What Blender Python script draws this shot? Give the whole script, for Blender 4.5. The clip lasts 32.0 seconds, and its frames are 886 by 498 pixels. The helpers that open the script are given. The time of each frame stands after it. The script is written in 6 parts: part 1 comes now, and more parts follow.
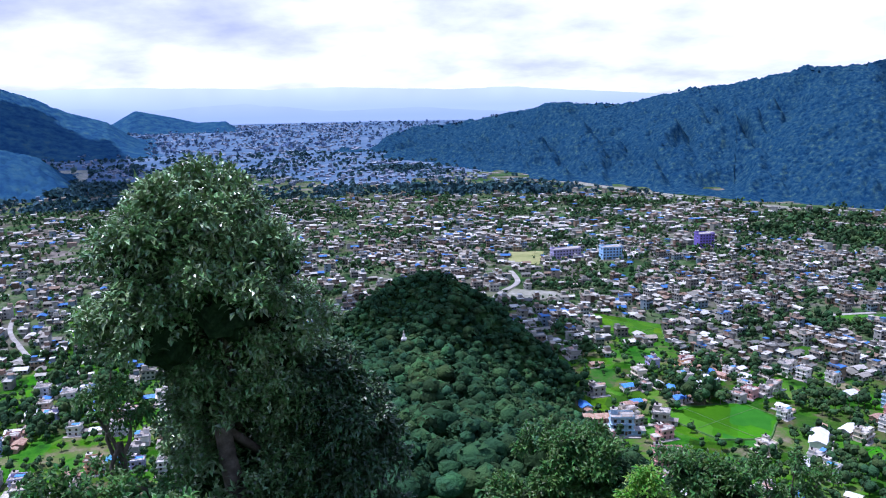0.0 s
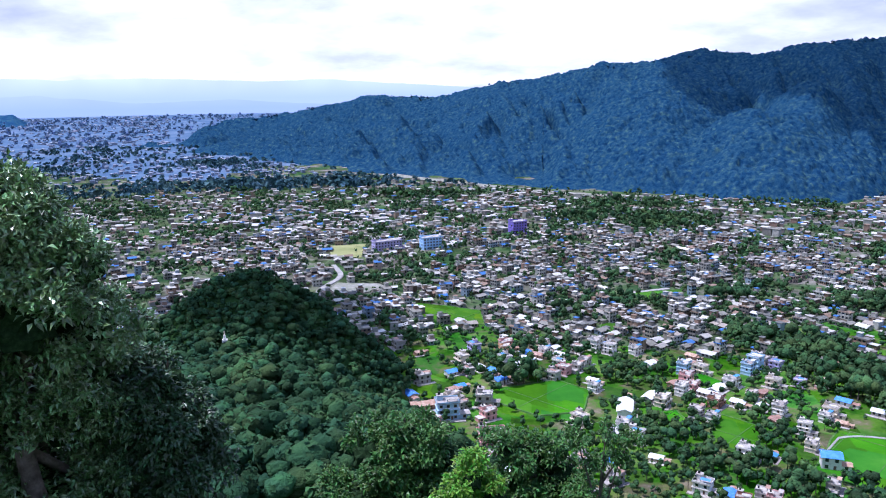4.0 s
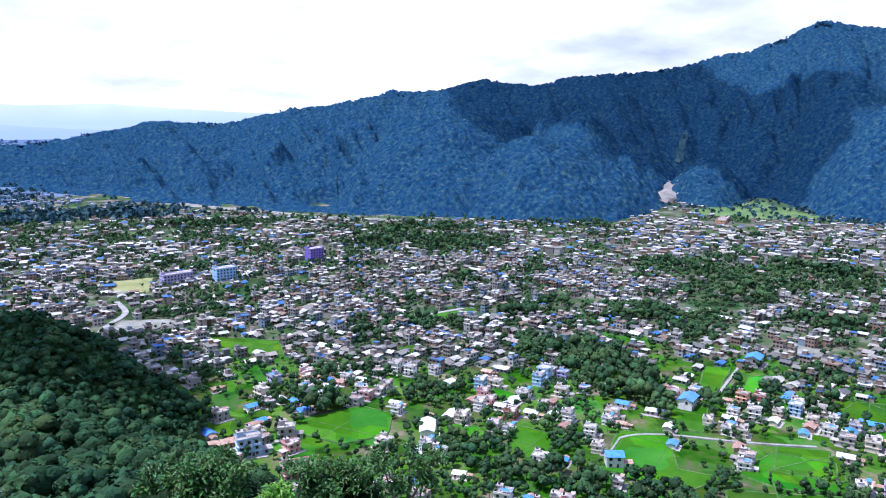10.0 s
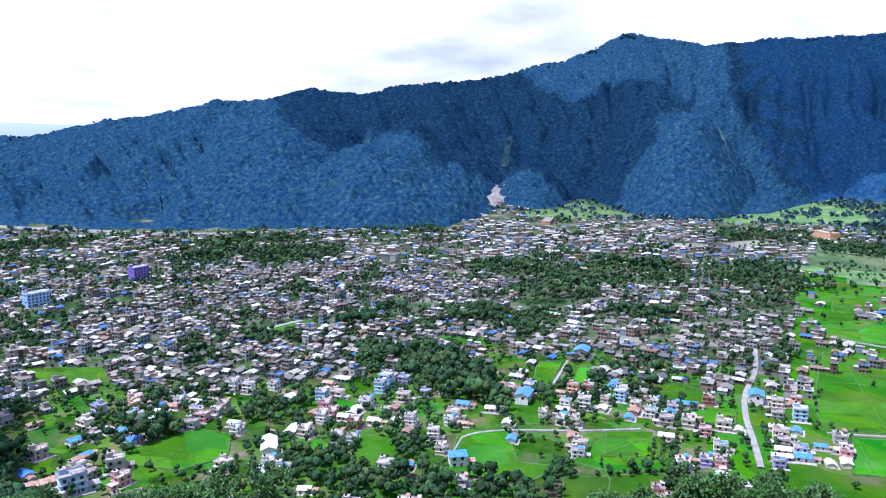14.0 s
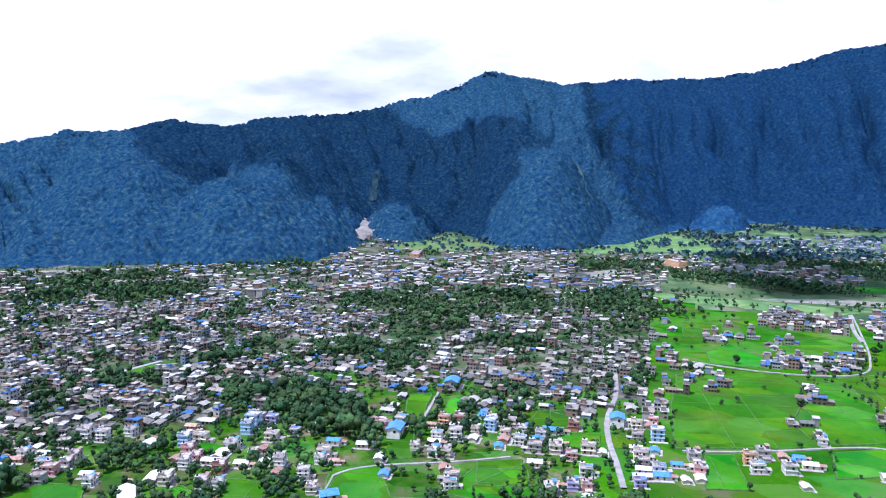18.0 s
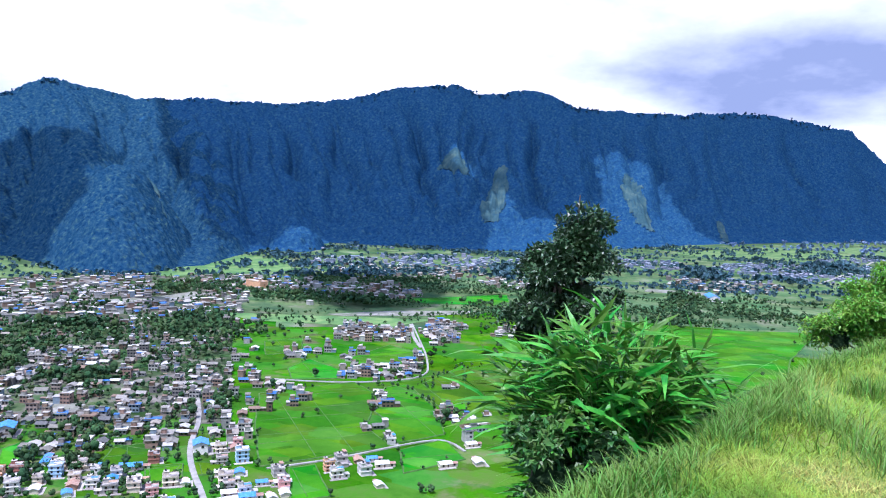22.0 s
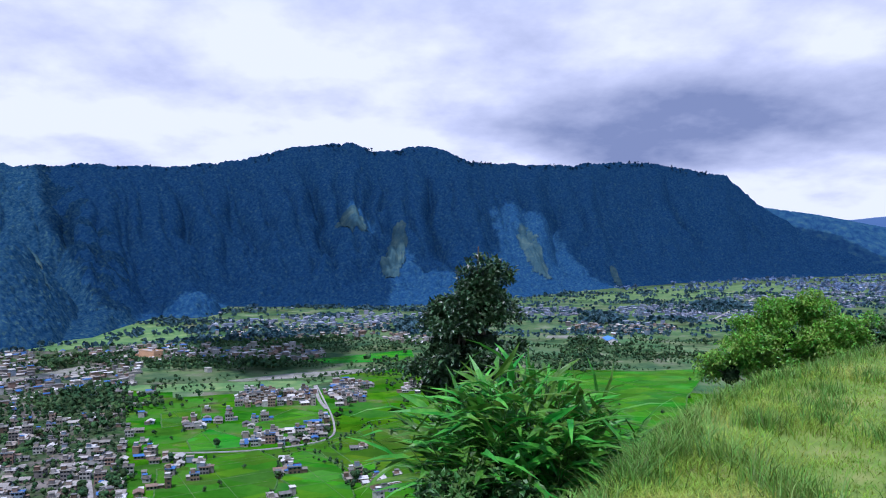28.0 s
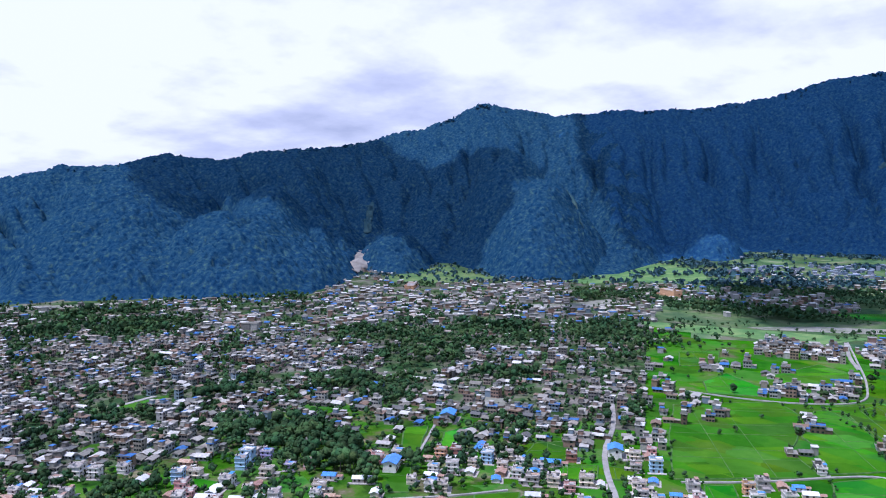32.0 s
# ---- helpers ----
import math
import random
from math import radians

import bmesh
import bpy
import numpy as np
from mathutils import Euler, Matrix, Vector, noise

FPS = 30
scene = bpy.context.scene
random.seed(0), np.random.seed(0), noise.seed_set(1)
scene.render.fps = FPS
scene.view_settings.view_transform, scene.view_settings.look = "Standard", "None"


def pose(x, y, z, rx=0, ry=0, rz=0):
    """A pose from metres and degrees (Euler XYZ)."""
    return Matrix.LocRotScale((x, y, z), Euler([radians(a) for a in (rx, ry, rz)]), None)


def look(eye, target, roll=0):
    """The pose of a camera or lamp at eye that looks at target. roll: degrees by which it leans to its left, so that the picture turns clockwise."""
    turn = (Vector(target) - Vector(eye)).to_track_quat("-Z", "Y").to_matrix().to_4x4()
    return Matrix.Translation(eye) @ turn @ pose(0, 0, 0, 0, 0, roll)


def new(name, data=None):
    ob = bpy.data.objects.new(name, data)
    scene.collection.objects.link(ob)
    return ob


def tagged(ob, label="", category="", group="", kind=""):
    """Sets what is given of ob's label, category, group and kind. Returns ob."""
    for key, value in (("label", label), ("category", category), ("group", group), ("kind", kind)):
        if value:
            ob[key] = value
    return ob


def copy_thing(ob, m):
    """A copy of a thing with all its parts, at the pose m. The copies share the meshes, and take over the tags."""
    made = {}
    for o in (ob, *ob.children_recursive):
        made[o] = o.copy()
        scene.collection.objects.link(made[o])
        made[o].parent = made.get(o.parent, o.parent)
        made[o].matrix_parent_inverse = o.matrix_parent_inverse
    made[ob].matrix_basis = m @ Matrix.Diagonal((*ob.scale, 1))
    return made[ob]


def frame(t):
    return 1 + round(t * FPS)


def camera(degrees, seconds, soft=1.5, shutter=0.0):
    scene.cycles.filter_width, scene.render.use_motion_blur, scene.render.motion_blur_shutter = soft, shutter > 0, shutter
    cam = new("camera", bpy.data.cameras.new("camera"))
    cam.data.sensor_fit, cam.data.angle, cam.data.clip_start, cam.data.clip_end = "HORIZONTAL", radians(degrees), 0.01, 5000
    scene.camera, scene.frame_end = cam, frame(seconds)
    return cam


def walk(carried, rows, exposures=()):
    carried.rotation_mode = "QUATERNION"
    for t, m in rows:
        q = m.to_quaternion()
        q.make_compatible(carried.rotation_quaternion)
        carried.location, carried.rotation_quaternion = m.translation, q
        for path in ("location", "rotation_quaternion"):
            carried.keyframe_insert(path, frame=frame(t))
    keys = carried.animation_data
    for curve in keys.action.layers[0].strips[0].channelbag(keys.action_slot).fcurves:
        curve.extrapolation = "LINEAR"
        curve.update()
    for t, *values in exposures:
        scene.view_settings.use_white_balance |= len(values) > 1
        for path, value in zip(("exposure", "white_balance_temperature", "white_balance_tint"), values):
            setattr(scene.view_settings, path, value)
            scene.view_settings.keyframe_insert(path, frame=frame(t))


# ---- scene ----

EYE = 170.0      # eye height over the valley floor
TAU = 2 * math.pi

# ---------------------------------------------------------------- camera
PATH = (
    (0.0, -0.34, -11.21, -1.02),
    (0.5, 1.67, -11.47, -0.91),
    (1.0, 3.90, -11.38, -0.51),
    (1.5, 5.28, -11.27, -0.08),
    (2.0, 5.99, -10.79, -0.22),
    (2.5, 7.56, -11.02, -0.15),
    (3.0, 9.45, -11.63, -0.13),
    (3.5, 11.27, -12.24, -0.44),
    (4.0, 12.73, -11.89, -0.62),
    (4.5, 14.28, -12.05, -0.63),
    (6.5, 18.49, -10.73, -0.34),
    (7.0, 19.45, -10.93, -0.47),
    (7.5, 20.81, -10.99, -0.42),
    (8.0, 22.39, -10.82, -0.52),
    (8.5, 23.90, -10.49, -0.45),
    (9.0, 25.19, -10.58, -0.32),
    (9.5, 26.34, -10.11, -0.28),
    (10.0, 27.55, -10.07, 0.02),
    (10.5, 29.11, -10.87, 0.12),
    (11.0, 31.23, -10.94, 0.46),
    (11.5, 32.97, -10.78, 0.37),
    (12.0, 34.08, -10.91, 0.13),
    (12.5, 35.31, -10.74, -0.24),
    (13.0, 36.80, -10.43, -0.55),
    (13.5, 38.50, -10.15, -0.76),
    (14.0, 39.55, -9.53, -0.55),
    (14.5, 40.63, -9.46, -0.61),
    (16.5, 43.25, -8.21, -1.55),
    (17.0, 44.94, -7.79, -1.49),
    (17.5, 46.71, -7.47, -0.91),
    (18.0, 49.09, -7.18, -0.01),
    (18.5, 51.02, -6.55, 0.03),
    (19.0, 51.02, -6.36, -0.22),
    (19.5, 50.97, -5.68, -1.11),
    (20.0, 50.85, -6.52, -0.89),
    (20.5, 54.00, -8.90, -0.04),
    (21.0, 61.42, -8.17, 2.34),
    (21.5, 70.42, -6.43, 1.82),
    (22.0, 78.84, -5.15, 2.09),
    (22.5, 83.92, -4.18, 2.44),
    (23.0, 87.70, -3.48, 1.83),
    (23.5, 90.87, -3.17, 1.19),
    (24.0, 93.56, -1.88, 1.47),
    (24.5, 95.58, -0.27, 1.48),
    (26.5, 98.57, 0.66, 1.13),
    (27.0, 95.97, 0.69, 0.41),
    (27.5, 92.79, -0.48, 0.00),
    (28.0, 85.93, -1.05, -0.31),
    (28.5, 78.18, -2.21, 0.04),
    (29.0, 72.77, -3.05, 0.76),
    (29.5, 69.47, -2.52, 1.46),
    (30.0, 65.65, -3.26, 1.32),
    (30.5, 61.63, -3.67, 1.35),
    (31.0, 56.26, -4.35, -0.24),
    (31.5, 51.89, -4.43, -0.18),
    (32.0, 49.48, -4.92, -0.51),
)

cam = camera(58.36, 32.0, soft=1.1)


def aim(yaw, pitch, roll):
    return pose(0, 0, EYE, 90 + pitch, 0, -yaw) @ pose(0, 0, 0, 0, 0, roll)


walk(cam, [(t, aim(y, p, r)) for t, y, p, r in PATH], [(t, e, 4920, 25) for t, e in ((0, 0.17), (7, 0.40), (9, 0.42), (19.3, 0.37), (20, 0.24), (20.7, 0.34), (22, 0.50), (24, 0.22), (26, -0.06), (27, -0.30), (28, -0.20), (30, -0.12), (31, -0.14), (32, -0.08))])

# ---------------------------------------------------------------- light
SUN_AZ, SUN_EL = -72.0, 66.0
SUN_DIR = Vector((math.sin(radians(SUN_AZ)) * math.cos(radians(SUN_EL)),
                  math.cos(radians(SUN_AZ)) * math.cos(radians(SUN_EL)), math.sin(radians(SUN_EL))))
sun = new("sun", bpy.data.lights.new("sun", "SUN"))
sun.data.energy, sun.data.angle, sun.data.color = 5.0, radians(0.53), (1.0, 0.88, 0.72)
sun.matrix_world = look(SUN_DIR * 1500, (0, 0, 0))

world = bpy.data.worlds.new("sky")
scene.world = world
world.use_nodes = True


def sky_nodes(nt):
    nt.nodes.clear()
    n, l = nt.nodes, nt.links
    out, bg = n.new("ShaderNodeOutputWorld"), n.new("ShaderNodeBackground")
    sky = n.new("ShaderNodeTexSky")
    sky.sky_type, sky.sun_disc = "NISHITA", False
    sky.ozone_density, sky.air_density = 6.0, 1.2
    sky.sun_elevation, sky.sun_rotation = radians(SUN_EL), radians(SUN_AZ)
    scale = n.new("ShaderNodeVectorMath"); scale.operation = "SCALE"; scale.inputs[3].default_value = 0.15
    l.new(sky.outputs[0], scale.inputs[0])
    tc, sep = n.new("ShaderNodeTexCoord"), n.new("ShaderNodeSeparateXYZ")
    l.new(tc.outputs["Generated"], sep.inputs[0])
    # flatten the cloud layer towards the horizon
    add = n.new("ShaderNodeMath"); add.operation = "ADD"; add.inputs[1].default_value = 0.27
    l.new(sep.outputs[2], add.inputs[0])
    comb = n.new("ShaderNodeCombineXYZ")
    for i in (0, 1):
        d = n.new("ShaderNodeMath"); d.operation = "DIVIDE"
        l.new(sep.outputs[i], d.inputs[0]); l.new(add.outputs[0], d.inputs[1]); l.new(d.outputs[0], comb.inputs[i])
    def cloudy(scale, detail, rough, off):
        mp = n.new("ShaderNodeMapping"); mp.inputs["Location"].default_value = off
        l.new(comb.outputs[0], mp.inputs["Vector"])
        q = n.new("ShaderNodeTexNoise")
        q.inputs["Scale"].default_value, q.inputs["Detail"].default_value, q.inputs["Roughness"].default_value = scale, detail, rough
        l.new(mp.outputs[0], q.inputs["Vector"])
        return q.outputs["Fac"]

    soft, fine = cloudy(0.55, 5, 0.5, (3.1, 0.7, 0)), cloudy(2.2, 7, 0.55, (0.4, 5.2, 0))
    both = n.new("ShaderNodeMix"); both.inputs[0].default_value = 0.5
    l.new(soft, both.inputs[2]); l.new(fine, both.inputs[3])
    # a heavier cloud bank resting on the end of the range
    bank_dir = n.new("ShaderNodeVectorMath"); bank_dir.operation = "DISTANCE"
    sq = n.new("ShaderNodeVectorMath"); sq.operation = "MULTIPLY"; sq.inputs[1].default_value = (1, 1, 4.2)
    l.new(tc.outputs["Generated"], sq.inputs[0]); l.new(sq.outputs[0], bank_dir.inputs[0])
    ca, ce = radians(106), radians(7.6)
    bank_dir.inputs[1].default_value = (math.sin(ca) * math.cos(ce), math.cos(ca) * math.cos(ce), 4.2 * math.sin(ce))
    heavy = n.new("ShaderNodeMapRange"); heavy.interpolation_type = "SMOOTHSTEP"
    heavy.inputs[1].default_value, heavy.inputs[2].default_value = 0.02, 0.42
    heavy.inputs[3].default_value, heavy.inputs[4].default_value = 0.26, 0.0
    l.new(bank_dir.outputs["Value"], heavy.inputs[0])
    less = n.new("ShaderNodeMath"); less.operation = "SUBTRACT"
    l.new(both.outputs[0], less.inputs[0]); l.new(heavy.outputs[0], less.inputs[1])
    tone = n.new("ShaderNodeValToRGB")
    e = tone.color_ramp.elements
    e[0].position, e[0].color = 0.25, (0.30, 0.33, 0.42, 1)
    e[1].position, e[1].color = 0.53, (1.10, 1.04, 0.92, 1)
    mid = e.new(0.43); mid.color = (0.76, 0.74, 0.735, 1)
    l.new(less.outputs[0], tone.inputs[0])
    # broken cover: closed near the horizon, open overhead
    cover = n.new("ShaderNodeMapRange")
    cover.inputs[1].default_value, cover.inputs[2].default_value = 0.26, 0.55
    cover.inputs[3].default_value, cover.inputs[4].default_value = 1.0, 0.22
    l.new(sep.outputs[2], cover.inputs[0])
    mix = n.new("ShaderNodeMix"); mix.data_type = "RGBA"
    l.new(cover.outputs[0], mix.inputs[0]); l.new(scale.outputs[0], mix.inputs[6]); l.new(tone.outputs[0], mix.inputs[7])
    l.new(mix.outputs[2], bg.inputs[0]); l.new(bg.outputs[0], out.inputs[0])


sky_nodes(world.node_tree)

# ---------------------------------------------------------------- materials
MATS = {}


def mat(name, stops, scale=0.1, rough=0.85, bump=0.0, bump_scale=None, rand="", spread=0.25, metal=0.0, detail=6.0,
        coat=0.0, glass=False, emit=None, spec=0.3, sheer=0.0):
    """A noise-varied material: stops are colours along the noise; rand varies value per island or object."""
    if name in MATS:
        return MATS[name]
    m = bpy.data.materials.new(name)
    MATS[name] = m
    m.use_nodes = True
    nt = m.node_tree
    n, l = nt.nodes, nt.links
    b = n["Principled BSDF"]
    b.inputs["Roughness"].default_value, b.inputs["Metallic"].default_value = rough, metal
    b.inputs["Specular IOR Level"].default_value = spec
    tc = n.new("ShaderNodeTexCoord")
    no = n.new("ShaderNodeTexNoise")
    no.inputs["Scale"].default_value, no.inputs["Detail"].default_value, no.inputs["Roughness"].default_value = scale, detail, 0.65
    l.new(tc.outputs["Object"], no.inputs["Vector"])
    ramp = n.new("ShaderNodeValToRGB")
    els = ramp.color_ramp.elements
    k = len(stops)
    for i, c in enumerate(stops):
        p = 0.32 + 0.36 * i / max(1, k - 1)
        e = els[i] if i < 2 else els.new(p)
        e.position, e.color = p, (*c, 1)
    l.new(no.outputs["Fac"], ramp.inputs[0])
    col = ramp.outputs[0]
    if rand:
        if rand == "island":
            src = n.new("ShaderNodeNewGeometry").outputs["Random Per Island"]
        else:
            src = n.new("ShaderNodeObjectInfo").outputs["Random"]
        hsv = n.new("ShaderNodeHueSaturation")
        mr = n.new("ShaderNodeMapRange"); mr.inputs[3].default_value, mr.inputs[4].default_value = 1 - spread, 1 + spread
        mh = n.new("ShaderNodeMapRange"); mh.inputs[3].default_value, mh.inputs[4].default_value = 0.5 - 0.08 * spread, 0.5 + 0.06 * spread
        l.new(src, mr.inputs[0]); l.new(src, mh.inputs[0])
        l.new(mr.outputs[0], hsv.inputs["Value"]); l.new(mh.outputs[0], hsv.inputs["Hue"])
        l.new(col, hsv.inputs["Color"])
        col = hsv.outputs[0]
    l.new(col, b.inputs["Base Color"])
    if sheer:
        b.inputs["Subsurface Weight"].default_value = 0.0
        tr = n.new("ShaderNodeBsdfTranslucent"); l.new(col, tr.inputs[0])
        mx = n.new("ShaderNodeMixShader"); mx.inputs[0].default_value = sheer
        l.new(b.outputs[0], mx.inputs[1]); l.new(tr.outputs[0], mx.inputs[2])
        l.new(mx.outputs[0], n["Material Output"].inputs[0])
    if bump:
        nb = n.new("ShaderNodeTexNoise")
        nb.inputs["Scale"].default_value, nb.inputs["Detail"].default_value = bump_scale or scale * 8, 8
        l.new(tc.outputs["Object"], nb.inputs["Vector"])
        bp = n.new("ShaderNodeBump"); bp.inputs["Strength"].default_value = min(1.0, bump); bp.inputs["Distance"].default_value = bump
        l.new(nb.outputs["Fac"], bp.inputs["Height"]); l.new(bp.outputs[0], b.inputs["Normal"])
    return m


def palette(name, colours, rough=0.8, rand="island", grime=0.3, scale=0.6, spec=0.3):
    """One colour per island or object, picked from the list, with weathering over it."""
    if name in MATS:
        return MATS[name]
    m = bpy.data.materials.new(name)
    MATS[name] = m
    m.use_nodes = True
    n, l = m.node_tree.nodes, m.node_tree.links
    b = n["Principled BSDF"]
    b.inputs["Roughness"].default_value = rough
    b.inputs["Specular IOR Level"].default_value = spec
    src = n.new("ShaderNodeNewGeometry").outputs["Random Per Island"] if rand == "island" else n.new("ShaderNodeObjectInfo").outputs["Random"]
    ramp = n.new("ShaderNodeValToRGB")
    ramp.color_ramp.interpolation = "CONSTANT"
    els = ramp.color_ramp.elements
    for i, c in enumerate(colours):
        p = i / len(colours)
        e = els[i] if i < 2 else els.new(p)
        e.position, e.color = p, (*c, 1)
    l.new(src, ramp.inputs[0])
    tc, no = n.new("ShaderNodeTexCoord"), n.new("ShaderNodeTexNoise")
    no.inputs["Scale"].default_value, no.inputs["Detail"].default_value = scale, 7
    l.new(tc.outputs["Object"], no.inputs["Vector"])
    mr = n.new("ShaderNodeMapRange")
    mr.inputs[1].default_value, mr.inputs[2].default_value = 0.3, 0.7
    mr.inputs[3].default_value, mr.inputs[4].default_value = 1 - grime, 1.06
    l.new(no.outputs["Fac"], mr.inputs[0])
    mu = n.new("ShaderNodeVectorMath"); mu.operation = "SCALE"
    l.new(ramp.outputs[0], mu.inputs[0]); l.new(mr.outputs[0], mu.inputs[3])
    l.new(mu.outputs[0], b.inputs["Base Color"])
    return m


M_GROUND = mat("valley_soil", [(0.022, 0.098, 0.006), (0.034, 0.136, 0.006), (0.048, 0.165, 0.008), (0.066, 0.145, 0.02), (0.12, 0.14, 0.06)], 0.022, bump=0.6, bump_scale=0.4, spec=0.0)
M_GARDEN = mat("garden_soil", [(0.018, 0.055, 0.010), (0.034, 0.115, 0.010), (0.055, 0.150, 0.014), (0.11, 0.125, 0.05), (0.21, 0.18, 0.125)], 0.045, bump=0.6, bump_scale=0.4, spec=0.0)
M_HILL = mat("forest_floor", [(0.012, 0.03, 0.012), (0.025, 0.06, 0.016), (0.05, 0.09, 0.025)], 0.15, bump=0.5, bump_scale=2, spec=0.0)
M_FOREST = mat("forest_leaves", [(0.013, 0.036, 0.018), (0.026, 0.064, 0.026), (0.058, 0.115, 0.038)], 0.06, rand="island", spread=0.4, rough=0.9, spec=0.05, bump=0.9, bump_scale=1.3)
# The blue of these three forests is haze put into the base colour.
M_FARHILL = mat("haze_tinted_hill_forest", [(0.012, 0.038, 0.095), (0.019, 0.056, 0.120), (0.029, 0.078, 0.132), (0.050, 0.104, 0.125)], 0.030, rough=1.0, bump=2.2, bump_scale=0.09, detail=12.0, spec=0.0)
# Crown-sized noise here also paints bright tops and dark gaps between trees.
M_HAZEBLUE = mat("haze_blue_forest", [(0.009, 0.034, 0.092), (0.015, 0.050, 0.119), (0.024, 0.071, 0.134), (0.052, 0.108, 0.132)], 0.13, rough=1.0, bump=1.2, bump_scale=0.3, detail=12.0, spec=0.0)
M_HAZEGREEN = mat("haze_green_forest", [(0.006, 0.022, 0.058), (0.011, 0.038, 0.084), (0.023, 0.061, 0.098), (0.056, 0.106, 0.098)], 0.13, rough=1.0, bump=1.2, bump_scale=0.3, detail=12.0, spec=0.0)
M_TOWNTREE = mat("town_tree_leaves", [(0.020, 0.046, 0.022), (0.038, 0.080, 0.030), (0.078, 0.135, 0.042)], 0.05, rand="island", spread=0.35, rough=0.9, spec=0.05, bump=1.0, bump_scale=0.9)
# Blue-green leaf colour with thin haze mixed in.
M_FARTREE = mat("haze_tinted_far_leaves", [(0.032, 0.072, 0.092), (0.050, 0.098, 0.112), (0.080, 0.132, 0.125)], 0.03, rand="island", spread=0.5, rough=1.0, spec=0.0)
M_TOWNSOIL = mat("town_soil", [(0.020, 0.046, 0.022), (0.036, 0.080, 0.026), (0.075, 0.105, 0.048), (0.15, 0.14, 0.115), (0.22, 0.20, 0.17)], 0.02, bump=0.5, bump_scale=0.4, spec=0.0)
# Far soil tinted blue, in place of the haze over it.
M_PLAIN = mat("haze_tinted_plain", [(0.065, 0.11, 0.185), (0.09, 0.14, 0.215), (0.15, 0.195, 0.26)], 0.008, rough=1.0, spec=0.0)
M_RICE = mat("rice_paddy", [(0.026, 0.130, 0.004), (0.040, 0.172, 0.005), (0.068, 0.215, 0.010)], 0.03, rand="object", spread=0.32, bump=0.3, bump_scale=2, spec=0.05, detail=9.0)


def plots(m, size, spread, hue=0.02):
    """Gives a field material its patchwork of small plots, each at its own stage of growth."""
    n, l = m.node_tree.nodes, m.node_tree.links
    b = n["Principled BSDF"]
    src = b.inputs["Base Color"].links[0].from_socket
    tc, mp, vo = n.new("ShaderNodeTexCoord"), n.new("ShaderNodeMapping"), n.new("ShaderNodeTexVoronoi")
    mp.inputs["Rotation"].default_value = (0, 0, radians(33))
    mp.inputs["Scale"].default_value = (1.0, 0.6, 0.0)
    vo.distance, vo.inputs["Scale"].default_value = "CHEBYCHEV", 1 / size
    vo.inputs["Randomness"].default_value = 0.7
    l.new(tc.outputs["Object"], mp.inputs["Vector"]); l.new(mp.outputs[0], vo.inputs["Vector"])
    sep, hsv = n.new("ShaderNodeSeparateXYZ"), n.new("ShaderNodeHueSaturation")
    l.new(vo.outputs["Color"], sep.inputs[0])
    for k, name, lo, hi in ((0, "Value", 1 - spread, 1 + spread * 0.6), (1, "Hue", 0.5 - hue, 0.5 + hue * 0.6), (2, "Saturation", 0.95, 1.08)):
        mr = n.new("ShaderNodeMapRange"); mr.inputs[3].default_value, mr.inputs[4].default_value = lo, hi
        l.new(sep.outputs[k], mr.inputs[0]); l.new(mr.outputs[0], hsv.inputs[name])
    l.new(src, hsv.inputs["Color"]); l.new(hsv.outputs[0], b.inputs["Base Color"])


plots(M_RICE, 17.0, 0.30)
plots(M_GROUND, 24.0, 0.32)
plots(M_GARDEN, 15.0, 0.45)
plots(M_TOWNSOIL, 14.0, 0.4)
M_TERRACE = mat("terrace_land", [(0.040, 0.090, 0.045), (0.070, 0.135, 0.055), (0.12, 0.175, 0.075), (0.20, 0.21, 0.14)], 0.02, bump=0.5, bump_scale=0.4, spec=0.0)
plots(M_TERRACE, 40.0, 0.35)
M_MEADOW = mat("meadow_grass", [(0.05, 0.13, 0.03), (0.10, 0.19, 0.05), (0.19, 0.26, 0.08)], 0.03, rand="object", spread=0.15, bump=0.3, bump_scale=0.5)
M_ROAD = mat("dusty_road", [(0.21, 0.20, 0.175), (0.30, 0.285, 0.255), (0.38, 0.36, 0.325)], 0.15, bump=0.05, bump_scale=2)
M_CLOUD = mat("cloud", [(0.8, 0.8, 0.82), (0.9, 0.9, 0.9)], 0.004)


def thin_out(m, opaque):
    """Lets part of the light through a cloud."""
    n, l = m.node_tree.nodes, m.node_tree.links
    tr, mx = n.new("ShaderNodeBsdfTransparent"), n.new("ShaderNodeMixShader")
    mx.inputs[0].default_value = opaque
    l.new(tr.outputs[0], mx.inputs[1]); l.new(n["Principled BSDF"].outputs[0], mx.inputs[2])
    l.new(mx.outputs[0], n["Material Output"].inputs[0])


thin_out(M_CLOUD, 0.42)
M_THICK = mat("thick_cloud", [(0.7, 0.7, 0.72), (0.85, 0.85, 0.86)], 0.004)
thin_out(M_THICK, 0.72)

# ---------------------------------------------------------------- mesh helpers


def mesh(name, verts, faces, mats, midx=None, smooth=False):
    me = bpy.data.meshes.new(name)
    me.from_pydata([tuple(v) for v in verts] if not isinstance(verts, np.ndarray) else verts.tolist(), [],
                   faces.tolist() if isinstance(faces, np.ndarray) else faces)
    for m in (mats if isinstance(mats, (list, tuple)) else [mats]):
        me.materials.append(m)
    if midx is not None:
        me.polygons.foreach_set("material_index", np.asarray(midx, dtype=np.int32))
    if smooth:
        me.polygons.foreach_set("use_smooth", np.ones(len(me.polygons), dtype=bool))
    me.update()
    return me


